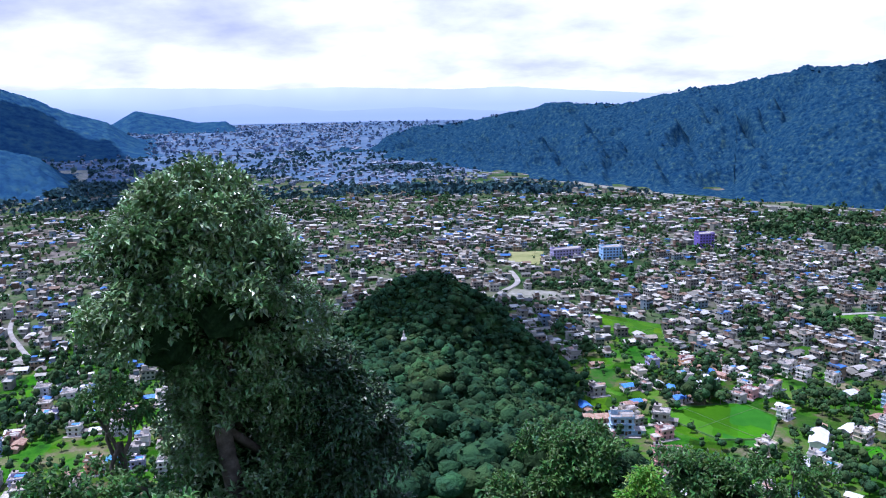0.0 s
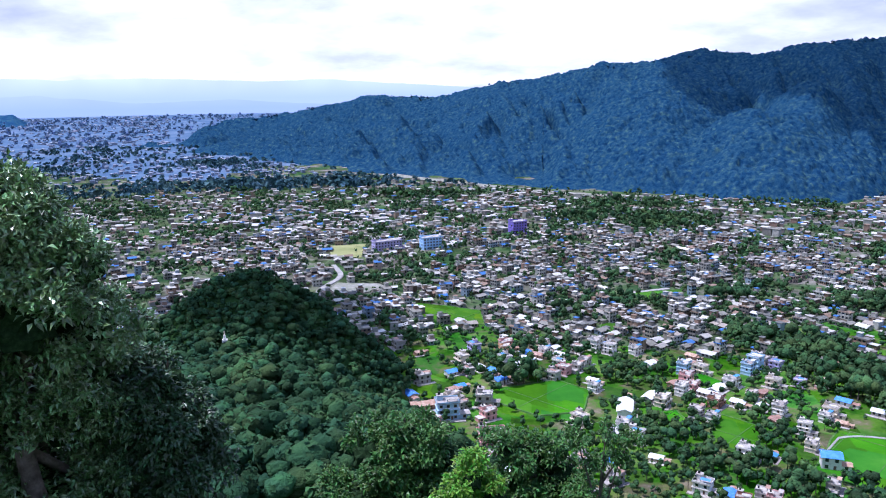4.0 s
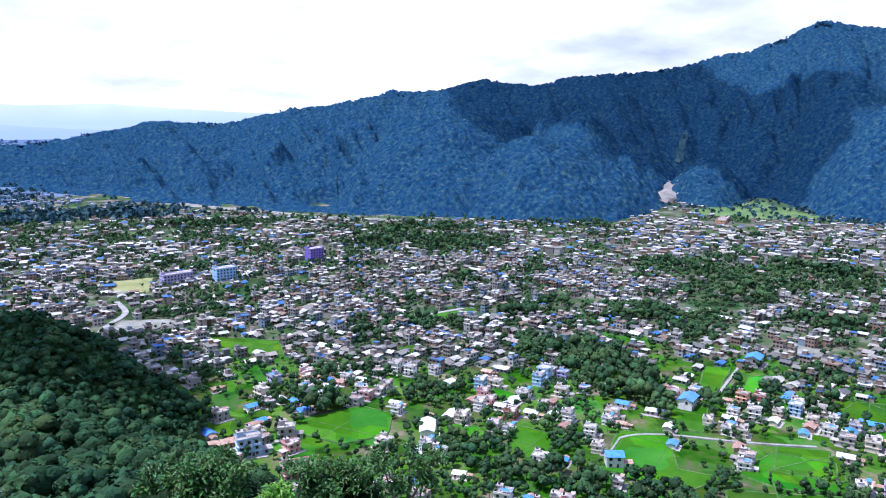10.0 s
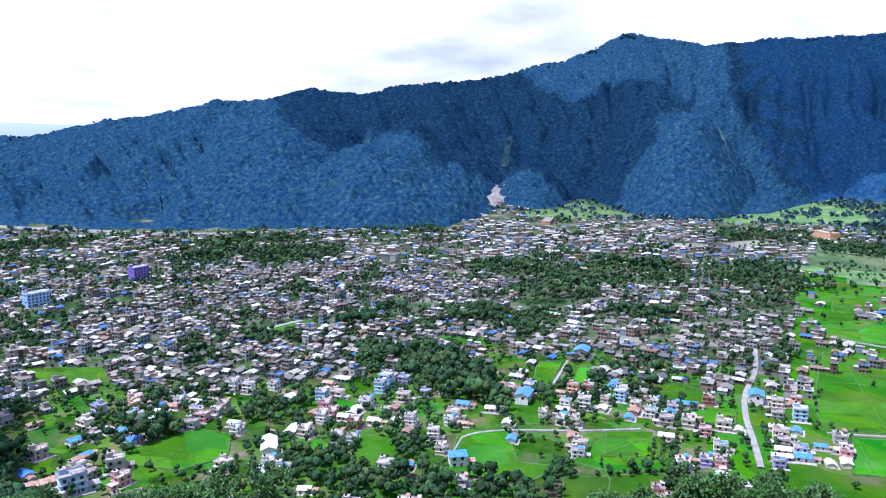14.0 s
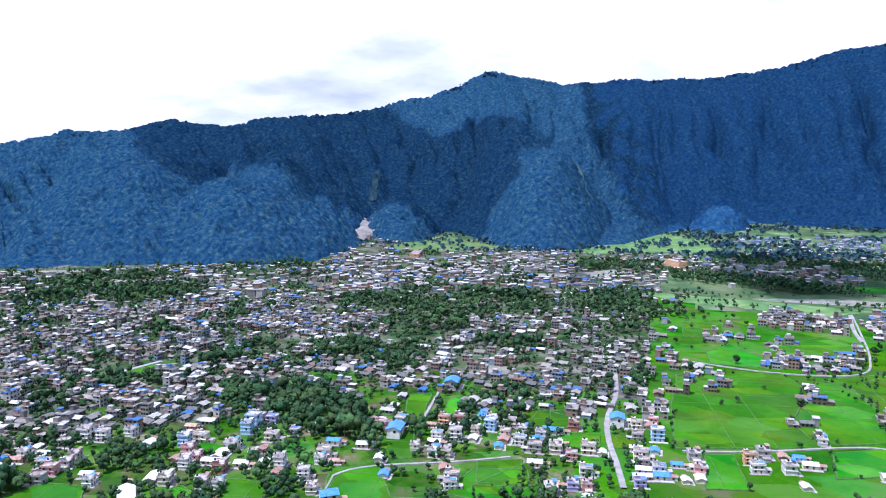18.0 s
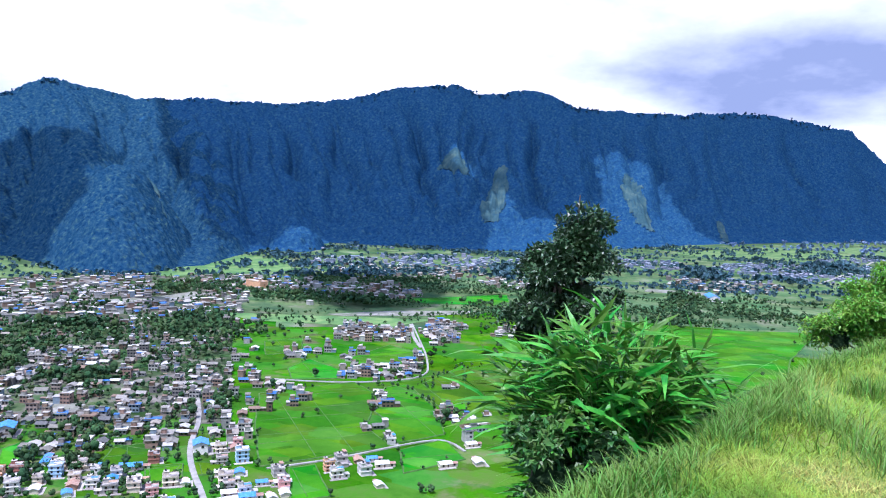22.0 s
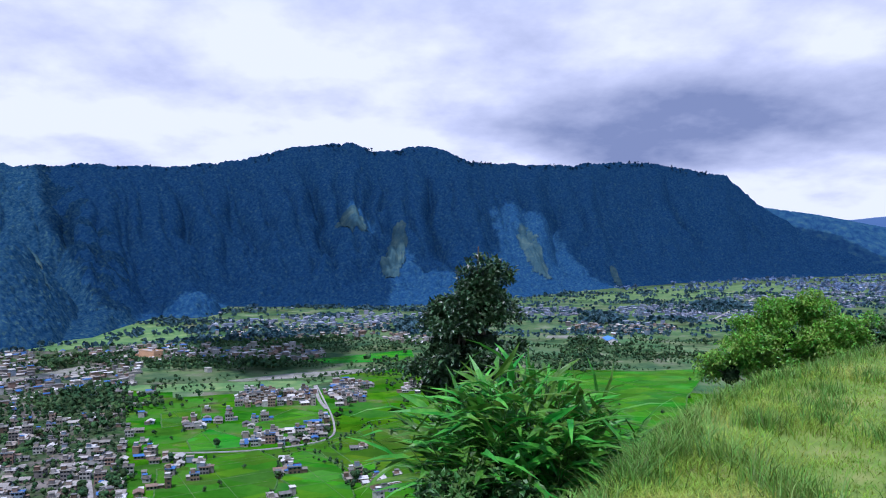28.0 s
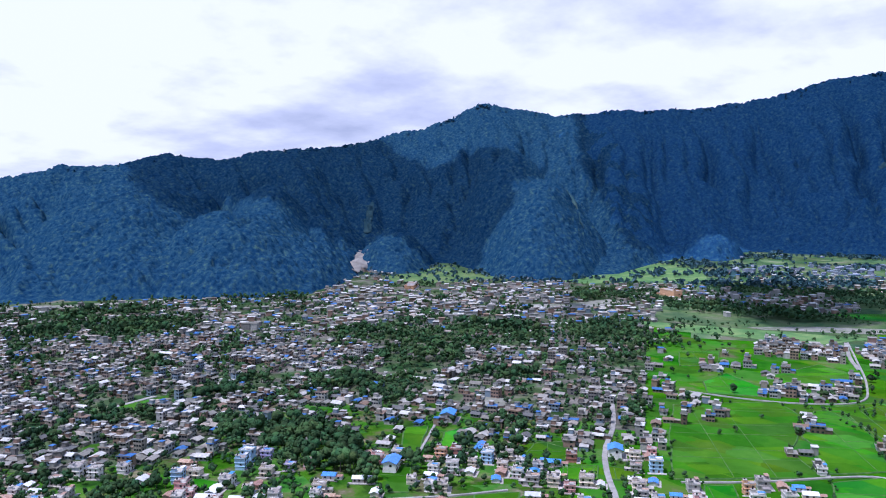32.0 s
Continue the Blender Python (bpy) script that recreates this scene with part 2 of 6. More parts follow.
def grid_faces(nu, nv):
    i, j = np.meshgrid(np.arange(nu - 1), np.arange(nv - 1), indexing="ij")
    a = (i * nv + j).ravel()
    return np.stack([a, a + nv, a + nv + 1, a + 1], 1)


def part(name, me, parent, label=""):
    ob = new(name, me)
    ob.parent = parent
    return tagged(ob, label)


def hash2(ix, iy, k):
    v = np.sin(ix * 127.1 + iy * 311.7 + k * 74.7) * 43758.5453
    return v - np.floor(v)


def vnoise(x, y, k=0):
    ix, iy = np.floor(x), np.floor(y)
    fx, fy = x - ix, y - iy
    fx, fy = fx * fx * (3 - 2 * fx), fy * fy * (3 - 2 * fy)
    a, b, c, d = hash2(ix, iy, k), hash2(ix + 1, iy, k), hash2(ix, iy + 1, k), hash2(ix + 1, iy + 1, k)
    return (a * (1 - fx) + b * fx) * (1 - fy) + (c * (1 - fx) + d * fx) * fy


def fbm(x, y, k=0, octaves=4):
    s, amp, tot = 0, 1.0, 0
    for i in range(octaves):
        s = s + amp * vnoise(x * 2 ** i, y * 2 ** i, k + i)
        tot += amp
        amp *= 0.5
    return s / tot


def canopy(x, y, size, k=0):
    """Rounded tree tops on a jittered grid: 1 at a crown's middle, 0 between crowns."""
    gx, gy = np.floor(x / size), np.floor(y / size)
    best = np.full(np.shape(x), 9.0)
    for dx in (-1, 0, 1):
        for dy in (-1, 0, 1):
            cx, cy = gx + dx, gy + dy
            px, py = (cx + 0.15 + 0.7 * hash2(cx, cy, k)) * size, (cy + 0.15 + 0.7 * hash2(cx, cy, k + 5)) * size
            r = size * (0.45 + 0.4 * hash2(cx, cy, k + 9))
            best = np.minimum(best, ((x - px) ** 2 + (y - py) ** 2) / r ** 2)
    return np.sqrt(np.clip(1 - best, 0, 1))


def lin(x, *pairs):
    return np.interp(x, [p[0] for p in pairs], [p[1] for p in pairs])


def polar(x, y):
    return np.degrees(np.arctan2(x, y)), np.hypot(x, y)


def smooth01(t):
    t = np.clip(t, 0, 1)
    return t * t * (3 - 2 * t)


# ---------------------------------------------------------------- the lie of the land


def brink(az):
    """How far the grassy hilltop reaches from the eye in each direction."""
    return lin(az, (-180, 30), (-110, 14), (-60, 3), (0, 2.2), (60, 2.6), (85, 3.0), (97, 4.5), (102, 6.3), (105, 7.7), (118, 13.4), (128, 18.5), (150, 30), (180, 30))


def steepness(az):
    return lin(az, (-180, 0.3), (-60, 0.5), (-28, 0.56), (-12, 0.7), (10, 0.85), (90, 0.8), (105, 0.65), (120, 0.5), (150, 0.3), (180, 0.3))


def land(x, y):
    """Height of the ground: the valley floor, the viewpoint's hill, its wooded spur and the hill beside it."""
    x, y = np.asarray(x, float), np.asarray(y, float)
    az, r = polar(x, y)
    s = r - brink(az)
    top = EYE - 1.6 + 0.12 * (vnoise(x * 0.5, y * 0.5, 3) - 0.5) + 0.05 * (vnoise(x * 2, y * 2, 4) - 0.5)
    fall = np.where(s > 0, steepness(az) * (np.sqrt(s * s + 1.2) - 1.095), 0)
    z = top - fall
    # wooded spur running out into the valley
    axis = lin(r, (0, 1), (120, 0), (280, -3.0), (430, -1.9), (650, 0.5))
    crest = lin(r, (0, 150), (40, 140), (120, 104), (200, 88), (270, 76), (315, 46), (365, 48), (430, 66), (480, 50), (540, 10), (600, -20))
    lat = np.abs(r * np.sin(np.radians(az - axis)))
    lat = np.where(np.abs(az) < 80, lat, 999)
    spur = crest - lin(r, (0, 0.8), (250, 0.8), (330, 1.0), (430, 1.0), (600, 0.9)) * (np.sqrt(lat ** 2 + 900) - 30)
    spur = spur + 5 * (fbm(x / 60, y / 60, 11) - 0.5) * np.clip(r / 80, 0, 1)
    z = np.maximum(z, spur)
    # wooded hill further along the ridge
    cx, cy = 310 * math.sin(radians(139)), 310 * math.cos(radians(139))
    d = np.hypot(x - cx, y - cy)
    z = np.maximum(z, 219 - 0.69 * d + 14 * (fbm(x / 50, y / 50, 21) - 0.5))
    flat = 1.2 * (fbm(x / 90, y / 90, 31) - 0.5) * np.clip((r - 120) / 200, 0, 1)
    return np.maximum(z, flat)


def crest_el(az):
    return lin(az, (-8, -4.2), (-5.6, -3.8), (-3.6, -2.8), (2.5, -1.95), (6.9, -1.15), (13.5, -0.92), (16.8, -0.2), (20.3, 0.4), (24, 1.2), (28.4, 1.35),
               (30.6, 1.87), (34, 1.5), (37, 2.1), (40.6, 2.42), (44, 2.75), (46, 3.3), (48.3, 3.85), (50.6, 4.6), (52.1, 5.5), (54.4, 5.0),
               (57.7, 4.5), (62, 4.75), (67, 4.68), (71.5, 5.2), (74.3, 5.95), (77.4, 6.5), (79.4, 6.55), (81.7, 5.94), (84.4, 6.35), (86.4, 5.96), (88, 5.25),
               (91.6, 4.95), (95, 4.9), (98.5, 5.1), (101, 4.86), (105.6, 3.9), (107.4, 2.1), (110.2, 0.15), (114, -1.7), (117, -2.8), (119, -3.2))


def crest_r(az):
    return lin(az, (-8, 2700), (0, 2500), (10, 2250), (25, 2050), (38, 2150), (46, 2450), (52, 2450), (62, 2500), (75, 2650), (88, 2800), (98, 3300), (107, 3900), (119, 4100))


def foot_r(az):
    return lin(az, (-8, 2300), (-5, 2150), (0, 1850), (6, 1560), (18, 1285), (30, 1230), (40, 1215), (43.0, 1500), (45, 1640), (50, 1620), (53, 1400), (58, 1400), (62, 1450), (66, 1750), (71, 1960), (80, 1870), (88, 1920), (99, 2560), (108, 3150), (117, 3700), (119, 3900))


def range_z(az, r, trees=True):
    """Height of the range over the valley at a direction and distance."""
    x, y = r * np.sin(np.radians(az)), r * np.cos(np.radians(az))
    rc, rf = crest_r(az), foot_r(az)
    zc = EYE + rc * np.tan(np.radians(crest_el(az) - 0.16))
    s = (r - rf) / (rc - rf)
    wob = az + 5.5 * (s - 0.4) * np.sin(az * 0.13 + 0.6) + 6.0 * (fbm(r / 380, az * 0.14, 41) - 0.5)
    spur = 0.5 + 0.5 * np.cos(TAU * wob / 5.2)            # 1 on a spur, 0 in a gully
    spur = 0.65 * spur + 0.35 * (0.5 + 0.5 * np.cos(TAU * (wob / 2.3 + 0.3)))
    p = 1.4 + lin(az, (0, 0.9), (37, 0.75), (42, 0.28), (53, 0.28), (58, 0.5), (68, 0.4), (120, 0.3)) * (0.5 - spur)
    up = np.clip(s, 0, 1) ** p
    z = zc * up
    z = np.where(s > 1, zc - (r - rc) * 0.5, z)
    z = np.where(s < 0, -3, z)
    env = np.clip(s * 4, 0, 1) * np.clip((1.06 - s) * 4, 0, 1)
    z = z + lin(az, (36, 75), (42, 40), (53, 40), (60, 65)) * (fbm(x / 150, y / 150, 51, 5) - 0.5) * env
    lean = az + lin(az, (38, 8.0), (46, 3.0)) * (s - 0.5) + 3.4 * (fbm(x / 260, y / 260, 43) - 0.5)
    cut = (1 - np.abs(np.sin(np.pi * lean / 4.3))) ** 2 * lin(az, (38, 0.42), (46, 0.24)) + (1 - np.abs(np.sin(np.pi * (lean / 1.7 + 0.4)))) ** 2 * 0.11
    z = z - cut * np.maximum(z, 0) * np.clip((0.97 - s) * 3, 0, 1)

    def bump(a0, r0, top, wa, wr):
        """A foothill in front of the range."""
        q = ((az - a0) * np.pi / 180 * r0 / wa) ** 2 + ((r - r0) / wr) ** 2
        return top * (1.08 - np.sqrt(q * 0.95 + 0.10) + 0.12 * np.clip(1 - q, 0, 1)) + 12 * (fbm(x / 70, y / 70, 61) - 0.5)

    z = np.maximum(z, bump(34.6, 1490, 122, 215, 290))
    z = np.maximum(z, bump(37.2, 1740, 178, 130, 420))
    z = np.maximum(z, bump(28.0, 1750, 195, 260, 480))
    z = np.maximum(z, bump(46.0, 1650, 75, 80, 200))
    z = np.maximum(z, bump(56.5, 1720, 185, 150, 380))
    z = np.maximum(z, bump(54.5, 2000, 260, 170, 420))
    z = np.maximum(z, bump(68.1, 1860, 62, 70, 130))
    if not trees:
        return z
    z = z + (canopy(x, y, 10, 7) * (3.5 + 7.0 * vnoise(x / 35, y / 35, 12)) + canopy(x, y, 23, 17) * 3.5 + 26 * (fbm(x / 48, y / 48, 13, 3) - 0.5) * np.clip((zc + 60 - z) / 120, 0.12, 1)) * np.clip(z / 12, 0, 1)
    return z


# ---------------------------------------------------------------- ground and mountains


def build_ground():
    az = np.concatenate([np.arange(-40, 135, 0.5), np.arange(135, 320.1, 3.0)])
    az[-1] = 320.0
    r = np.concatenate([np.linspace(0.0, 3.0, 12)[:-1], np.geomspace(3.0, 700, 170), np.geomspace(720, 4960, 30)])
    A, Rr = np.meshgrid(az, r, indexing="ij")
    x, y = Rr * np.sin(np.radians(A)), Rr * np.cos(np.radians(A))
    v = np.stack([x, y, land(x, y)], -1).reshape(-1, 3)
    f = grid_faces(len(az), len(r))
    cen = v[f].mean(1)
    rr = np.hypot(cen[:, 0], cen[:, 1])
    grassy = rr < brink(polar(cen[:, 0], cen[:, 1])[0]) + 0.9
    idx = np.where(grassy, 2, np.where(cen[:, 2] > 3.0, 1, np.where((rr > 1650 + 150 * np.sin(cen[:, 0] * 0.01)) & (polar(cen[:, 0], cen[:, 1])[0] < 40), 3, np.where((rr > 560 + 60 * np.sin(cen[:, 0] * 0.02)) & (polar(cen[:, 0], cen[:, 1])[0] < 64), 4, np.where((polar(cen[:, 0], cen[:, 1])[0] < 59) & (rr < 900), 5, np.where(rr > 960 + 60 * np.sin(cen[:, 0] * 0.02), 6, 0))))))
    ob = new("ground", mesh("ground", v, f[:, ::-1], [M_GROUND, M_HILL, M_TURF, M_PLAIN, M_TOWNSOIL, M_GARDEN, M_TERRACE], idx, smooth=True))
    tagged(ob, "valley floor and wooded hillside with a grassy hilltop", "ground", kind="structure")


M_TURF = mat("hill_turf", [(0.08, 0.16, 0.016), (0.16, 0.24, 0.032), (0.28, 0.28, 0.085)], 1.4, bump=0.05, bump_scale=12)
build_ground()


def build_range():
    """The range as one sheet of tree tops; its points and their directions serve to place the cloud shade."""
    az = np.arange(-8, 119.01, 0.1)
    s = np.concatenate([np.linspace(-0.03, 0.5, 150), np.linspace(0.5, 1.0, 105)[1:], np.linspace(1.0, 1.35, 10)[1:]])
    A, S = np.meshgrid(az, s, indexing="ij")
    rf = np.minimum(foot_r(A), lin(A, (10, 9999), (20, 1230), (40, 1215), (62, 1400), (66, 1690), (68, 1700), (71, 1720), (74, 1850), (80, 1860), (88, 1900), (99, 2500), (119, 3800)))
    Rr = rf + S * (crest_r(A) - rf)
    z = range_z(A, Rr)
    v = np.stack([Rr * np.sin(np.radians(A)), Rr * np.cos(np.radians(A)), z], -1).reshape(-1, 3)
    f = grid_faces(len(az), len(s))[:, ::-1]
    c = v[f[:, 0]]
    ca, cr = polar(c[:, 0], c[:, 1])
    # Lit and shaded tones: greener on sunlit slopes, bluer on the shaded wall.
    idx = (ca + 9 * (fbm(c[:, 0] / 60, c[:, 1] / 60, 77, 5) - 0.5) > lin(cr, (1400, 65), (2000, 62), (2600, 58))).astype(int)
    ob = new("mountain_range", mesh("mountain_range", v, f, [M_HAZEGREEN, M_HAZEBLUE], idx, smooth=True))
    tagged(ob, "long forested mountain range with spurs and gullies across the valley", "mountain", kind="structure")
    return A.ravel(), v


RANGE_AZ, RANGE_PTS = build_range()


def ridge_hill(name, label, stops, reach, depth, material, k=0, step=0.12, size=14):
    """A wooded ridge seen across the plain: stops of direction and crest elevation, at a distance."""
    az = np.arange(stops[0][0], stops[-1][0] + 0.01, step)
    s = np.linspace(-1, 1.0, 60)
    A, S = np.meshgrid(az, s, indexing="ij")
    zc = EYE + reach * np.tan(np.radians(lin(A, *stops)))
    Rr = reach + S * depth
    x, y = Rr * np.sin(np.radians(A)), Rr * np.cos(np.radians(A))
    z = zc * (1 - np.abs(S) ** 1.2) * (1 + 0.25 * (fbm(x / 150, y / 150, k) - 0.5) * np.abs(S) * 2) - 4
    z = z + canopy(x, y, size, k) * 6
    z[:, 0] = z[:, -1] = -5
    v = np.stack([x, y, z], -1).reshape(-1, 3)
    ob = new(name, mesh(name, v, grid_faces(len(az), len(s))[:, ::-1], material, smooth=True))
    return tagged(ob, label, "mountain", kind="structure")


# The haze over these hills is in their forest colour.
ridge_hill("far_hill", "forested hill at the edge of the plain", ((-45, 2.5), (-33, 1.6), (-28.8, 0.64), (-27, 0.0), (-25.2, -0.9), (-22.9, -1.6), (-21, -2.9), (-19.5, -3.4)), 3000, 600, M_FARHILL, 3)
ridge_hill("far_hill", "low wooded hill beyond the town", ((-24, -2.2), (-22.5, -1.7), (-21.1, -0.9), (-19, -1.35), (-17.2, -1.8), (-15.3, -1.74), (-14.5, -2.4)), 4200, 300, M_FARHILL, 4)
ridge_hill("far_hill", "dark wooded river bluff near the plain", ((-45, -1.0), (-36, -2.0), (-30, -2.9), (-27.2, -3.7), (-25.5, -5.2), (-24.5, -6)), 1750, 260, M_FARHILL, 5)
ridge_hill("far_mountain", "mountain beyond the end of the range, tinted with haze blue", ((100, 0), (104, 1.5), (108, 1.7), (111.3, 1.15), (113.6, 0.6), (116.9, -1.5), (119, -2.2)), 4300, 350, M_FARHILL, 6)

ridge_hill("far_mountain", "wooded hill closing the head of the valley, tinted with haze blue", ((117.6, -3.4), (119, -2.6), (121, -1.4), (123, -0.2), (125, 1.1), (129, 2.4), (136, 3.0), (145, 2.5)), 3800, 420, M_FARHILL, 8)
ridge_hill("far_mountain", "ridge behind the end of the range, tinted with haze blue", ((104, -1), (108, 0.4), (112, 1.0), (115.5, 0.2), (119, -1.2), (122, -2.2)), 4600, 250, M_FARHILL, 9)

# ---------------------------------------------------------------- clouds that shade the hills


def inside(poly, x, y):
    """Which of the points lie in the polygon."""
    hit = np.zeros(np.shape(x), bool)
    for (ax, ay), (bx, by) in zip(poly, poly[1:] + poly[:1]):
        cross = ((ay > y) != (by > y)) & (x < (bx - ax) * (y - ay) / (by - ay + 1e-9) + ax)
        hit ^= cross
    return hit


CLOUD_Z, CELL = 1500.0, 17.0


def cloud(pts, shades, gaps=(), ragged=0.5, k=0, material=M_CLOUD):
    """One low cloud between the sun and the hills. shades and gaps are outlines, as directions and elevations
    seen from the viewpoint, of the hillside that it darkens and leaves sunlit."""
    pts = np.asarray(pts)
    az, r = polar(pts[:, 0], pts[:, 1])
    el = np.degrees(np.arctan2(pts[:, 2] - EYE, r))
    u = az + ragged * 2.4 * (fbm(pts[:, 0] / 60, pts[:, 1] / 60, 90 + k) - 0.5)
    w = el + ragged * 1.6 * (fbm(pts[:, 0] / 60, pts[:, 1] / 60, 95 + k) - 0.5)
    dark = np.zeros(len(pts), bool)
    for poly in shades:
        dark |= inside(list(poly), u, w)
    for poly in gaps:
        dark &= ~inside(list(poly), u, w)
    q = (CLOUD_Z - pts[:, 2]) / SUN_DIR.z
    i, j = np.floor((pts[:, 0] + SUN_DIR.x * q) / CELL).astype(int), np.floor((pts[:, 1] + SUN_DIR.y * q) / CELL).astype(int)
    i0, j0 = i.min() - 3, j.min() - 3
    shape = (i.max() - i0 + 4, j.max() - j0 + 4)
    on, all_ = np.zeros(shape), np.zeros(shape)
    np.add.at(on, (i - i0, j - j0), dark)
    np.add.at(all_, (i - i0, j - j0), 1)

    def blur(m):
        return sum(np.roll(np.roll(m, a, 0), b, 1) for a in (-1, 0, 1) for b in (-1, 0, 1))

    full = blur(on) > 0.5 * np.maximum(blur(all_), 1e-6)
    full[:2], full[-2:], full[:, :2], full[:, -2:] = False, False, False, False
    # thicker away from its edge
    deep = full.astype(float)
    for _ in range(4):
        deep = np.where(full, blur(deep) / 9, 0)
    gi, gj = np.nonzero(full)
    corner, verts, faces = {}, [], []

    def vert(a, b, top):
        key = (a, b, top)
        if key not in corner:
            corner[key] = len(verts)
            x, y = (a + i0) * CELL, (b + j0) * CELL
            jit = 0.35 * CELL * (hash2(a, b, 3) - 0.5), 0.35 * CELL * (hash2(a, b, 4) - 0.5)
            d = deep[max(a - 1, 0):a + 1, max(b - 1, 0):b + 1].mean()
            puff = 26 * float(vnoise(x / 60, y / 60, 6))
            verts.append((x + jit[0], y + jit[1], CLOUD_Z + (d * (30 + puff) if top else -d * 14)))
        return corner[key]

    for a, b in zip(gi.tolist(), gj.tolist()):
        t = [vert(a + p, b + q2, 1) for p, q2 in ((0, 0), (1, 0), (1, 1), (0, 1))]
        l = [vert(a + p, b + q2, 0) for p, q2 in ((0, 0), (1, 0), (1, 1), (0, 1))]
        faces += [t, l[::-1]]
        for n, (da, db) in enumerate(((0, -1), (1, 0), (0, 1), (-1, 0))):
            if not full[a + da, b + db]:
                m = (n + 1) % 4
                faces.append([l[n], l[m], t[m], t[n]])
    if faces:
        ob = new("cloud", mesh("cloud", verts, faces, material, smooth=True))
        tagged(ob, "broken white cumulus cloud drifting over the valley", "cloud", kind="structure")


def low_land(a0, a1, r0, r1, step):
    """Points of the hill and valley in a sector."""
    R, A = np.meshgrid(np.arange(r0, r1, step), np.arange(a0, a1, 0.2))
    x, y = (R * np.sin(np.radians(A))).ravel(), (R * np.cos(np.radians(A))).ravel()
    return np.stack([x, y, land(x, y) + 5], 1)


seen = RANGE_PTS[(RANGE_PTS[:, 2] > 0)]
# over the bowl between the foothills and the main spur
cloud(seen, [[(27.5, 1.6), (30.5, 2.2), (36, 2.6), (44.5, 3.3), (47.5, 1.1), (48.4, 0.6), (51, 1.9), (53.6, 2.5), (55.4, 1.4), (55.6, -0.2), (54.4, 0.0), (54.7, -1.8),
              (53.3, -3.6), (52.3, -5.3), (51.9, -7.2), (49.2, -6.4), (47.6, -5.2), (46.0, -3.4), (44.6, -4.2), (43.4, -5.0), (41.8, -4.0), (39.4, -2.4), (36.8, -1.2),
              (34.2, -1.1), (32.4, -2.8), (30.6, -1.8), (28.6, -0.4)]], k=1)
# over the long wall of the range
cloud(seen, [[(58.6, 6), (59.1, 3.6), (59.3, 1.4), (60.6, -1.0), (62.0, -3.0), (62.6, -4.9), (66.5, -5.0), (68.2, -3.6), (70.4, -4.9), (76, -5.3), (82, -5.4), (98.5, -5.6), (110, -5.2),
              (120, -5), (120, 9), (58.6, 9)]],
      [[(81.9, -1.2), (83.6, -0.1), (84.2, -2.6), (87.7, -3.0), (89.7, -1.0), (89.2, 1.9), (91.0, 2.2), (93.8, 1.0), (95.4, -1.8), (98.4, -4.1), (98.2, -6.2), (82.0, -6.2)],
       [(78.7, 2.3), (79.8, 2.3), (81.2, 0.4), (80.6, -0.2)]], k=2)
# over the back of the wooded spur
cloud(low_land(-14, 14, 300, 620, 5), [[(-9, -13.8), (-4.6, -12.0), (-2, -11.0), (2, -12.2), (4.6, -14.2), (9.6, -17.0), (9.4, -19.6), (4.6, -19.6), (2.8, -18.4), (-0.4, -17.0), (-2.8, -16.2), (-6, -17.0), (-9, -15.6)]], ragged=0.3, k=3, material=M_THICK)
# over the far river bank
cloud(low_land(60, 84, 700, 1900, 8), [[(68.2, -7.0), (74.0, -7.0), (79.4, -7.6), (79.0, -8.8), (75.2, -9.6), (72, -9.7), (68.6, -8.6)], [(57, -8.4), (60.5, -8.6), (60.2, -9.2), (57, -9.1)]], ragged=0.3, k=4, material=M_THICK)
# over the wooded bluff at the edge of the plain
cloud(low_land(-34, -18, 1300, 2900, 12), [[(-34, -3.0), (-22.4, -3.6), (-20.4, -5.0), (-20.6, -6.8), (-23.5, -7.6), (-26, -5.4), (-34, -5.4)]], ragged=0.3, k=5, material=M_THICK)


M_SCAR = mat("pale_landslide_rock", [(0.15, 0.14, 0.12), (0.23, 0.215, 0.19), (0.32, 0.30, 0.27)], 0.05, bump=0.8, bump_scale=0.3, spec=0.0)
# Cliff colour takes on the haze blue painted into the forest around it.
M_CLIFF = mat("grey_green_cliff", [(0.024, 0.058, 0.085), (0.042, 0.086, 0.10), (0.078, 0.125, 0.118)], 0.03, bump=0.8, bump_scale=0.2, spec=0.0)


def scar(label, az, r, wa, wr, lean, material, k):
    """Bare rock on the mountainside, with a ragged outline that follows the slope."""
    u, v = np.linspace(-1, 1, 40), np.linspace(-1, 1, 60)
    U, V = np.meshgrid(u, v, indexing="ij")
    A, R = az + wa * U + lean * V, r + wr * V
    z = range_z(A, R) + 2.0 + 1.5 * fbm(A * 3, R / 40, k)
    P = np.stack([R * np.sin(np.radians(A)), R * np.cos(np.radians(A)), z], -1).reshape(-1, 3)
    f = grid_faces(40, 60)
    c = P[f].mean(1)
    q = np.sqrt(U ** 2 + V ** 2).ravel()[f].mean(1)
    keep = q < 0.45 + 0.75 * fbm(c[:, 0] / 30, c[:, 1] / 60, k)
    ob = new("rock_scar", mesh("rock_scar", P, f[keep][:, ::-1], material, smooth=True))
    tagged(ob, label, "rock", "bare rock scars of the range", "structure")




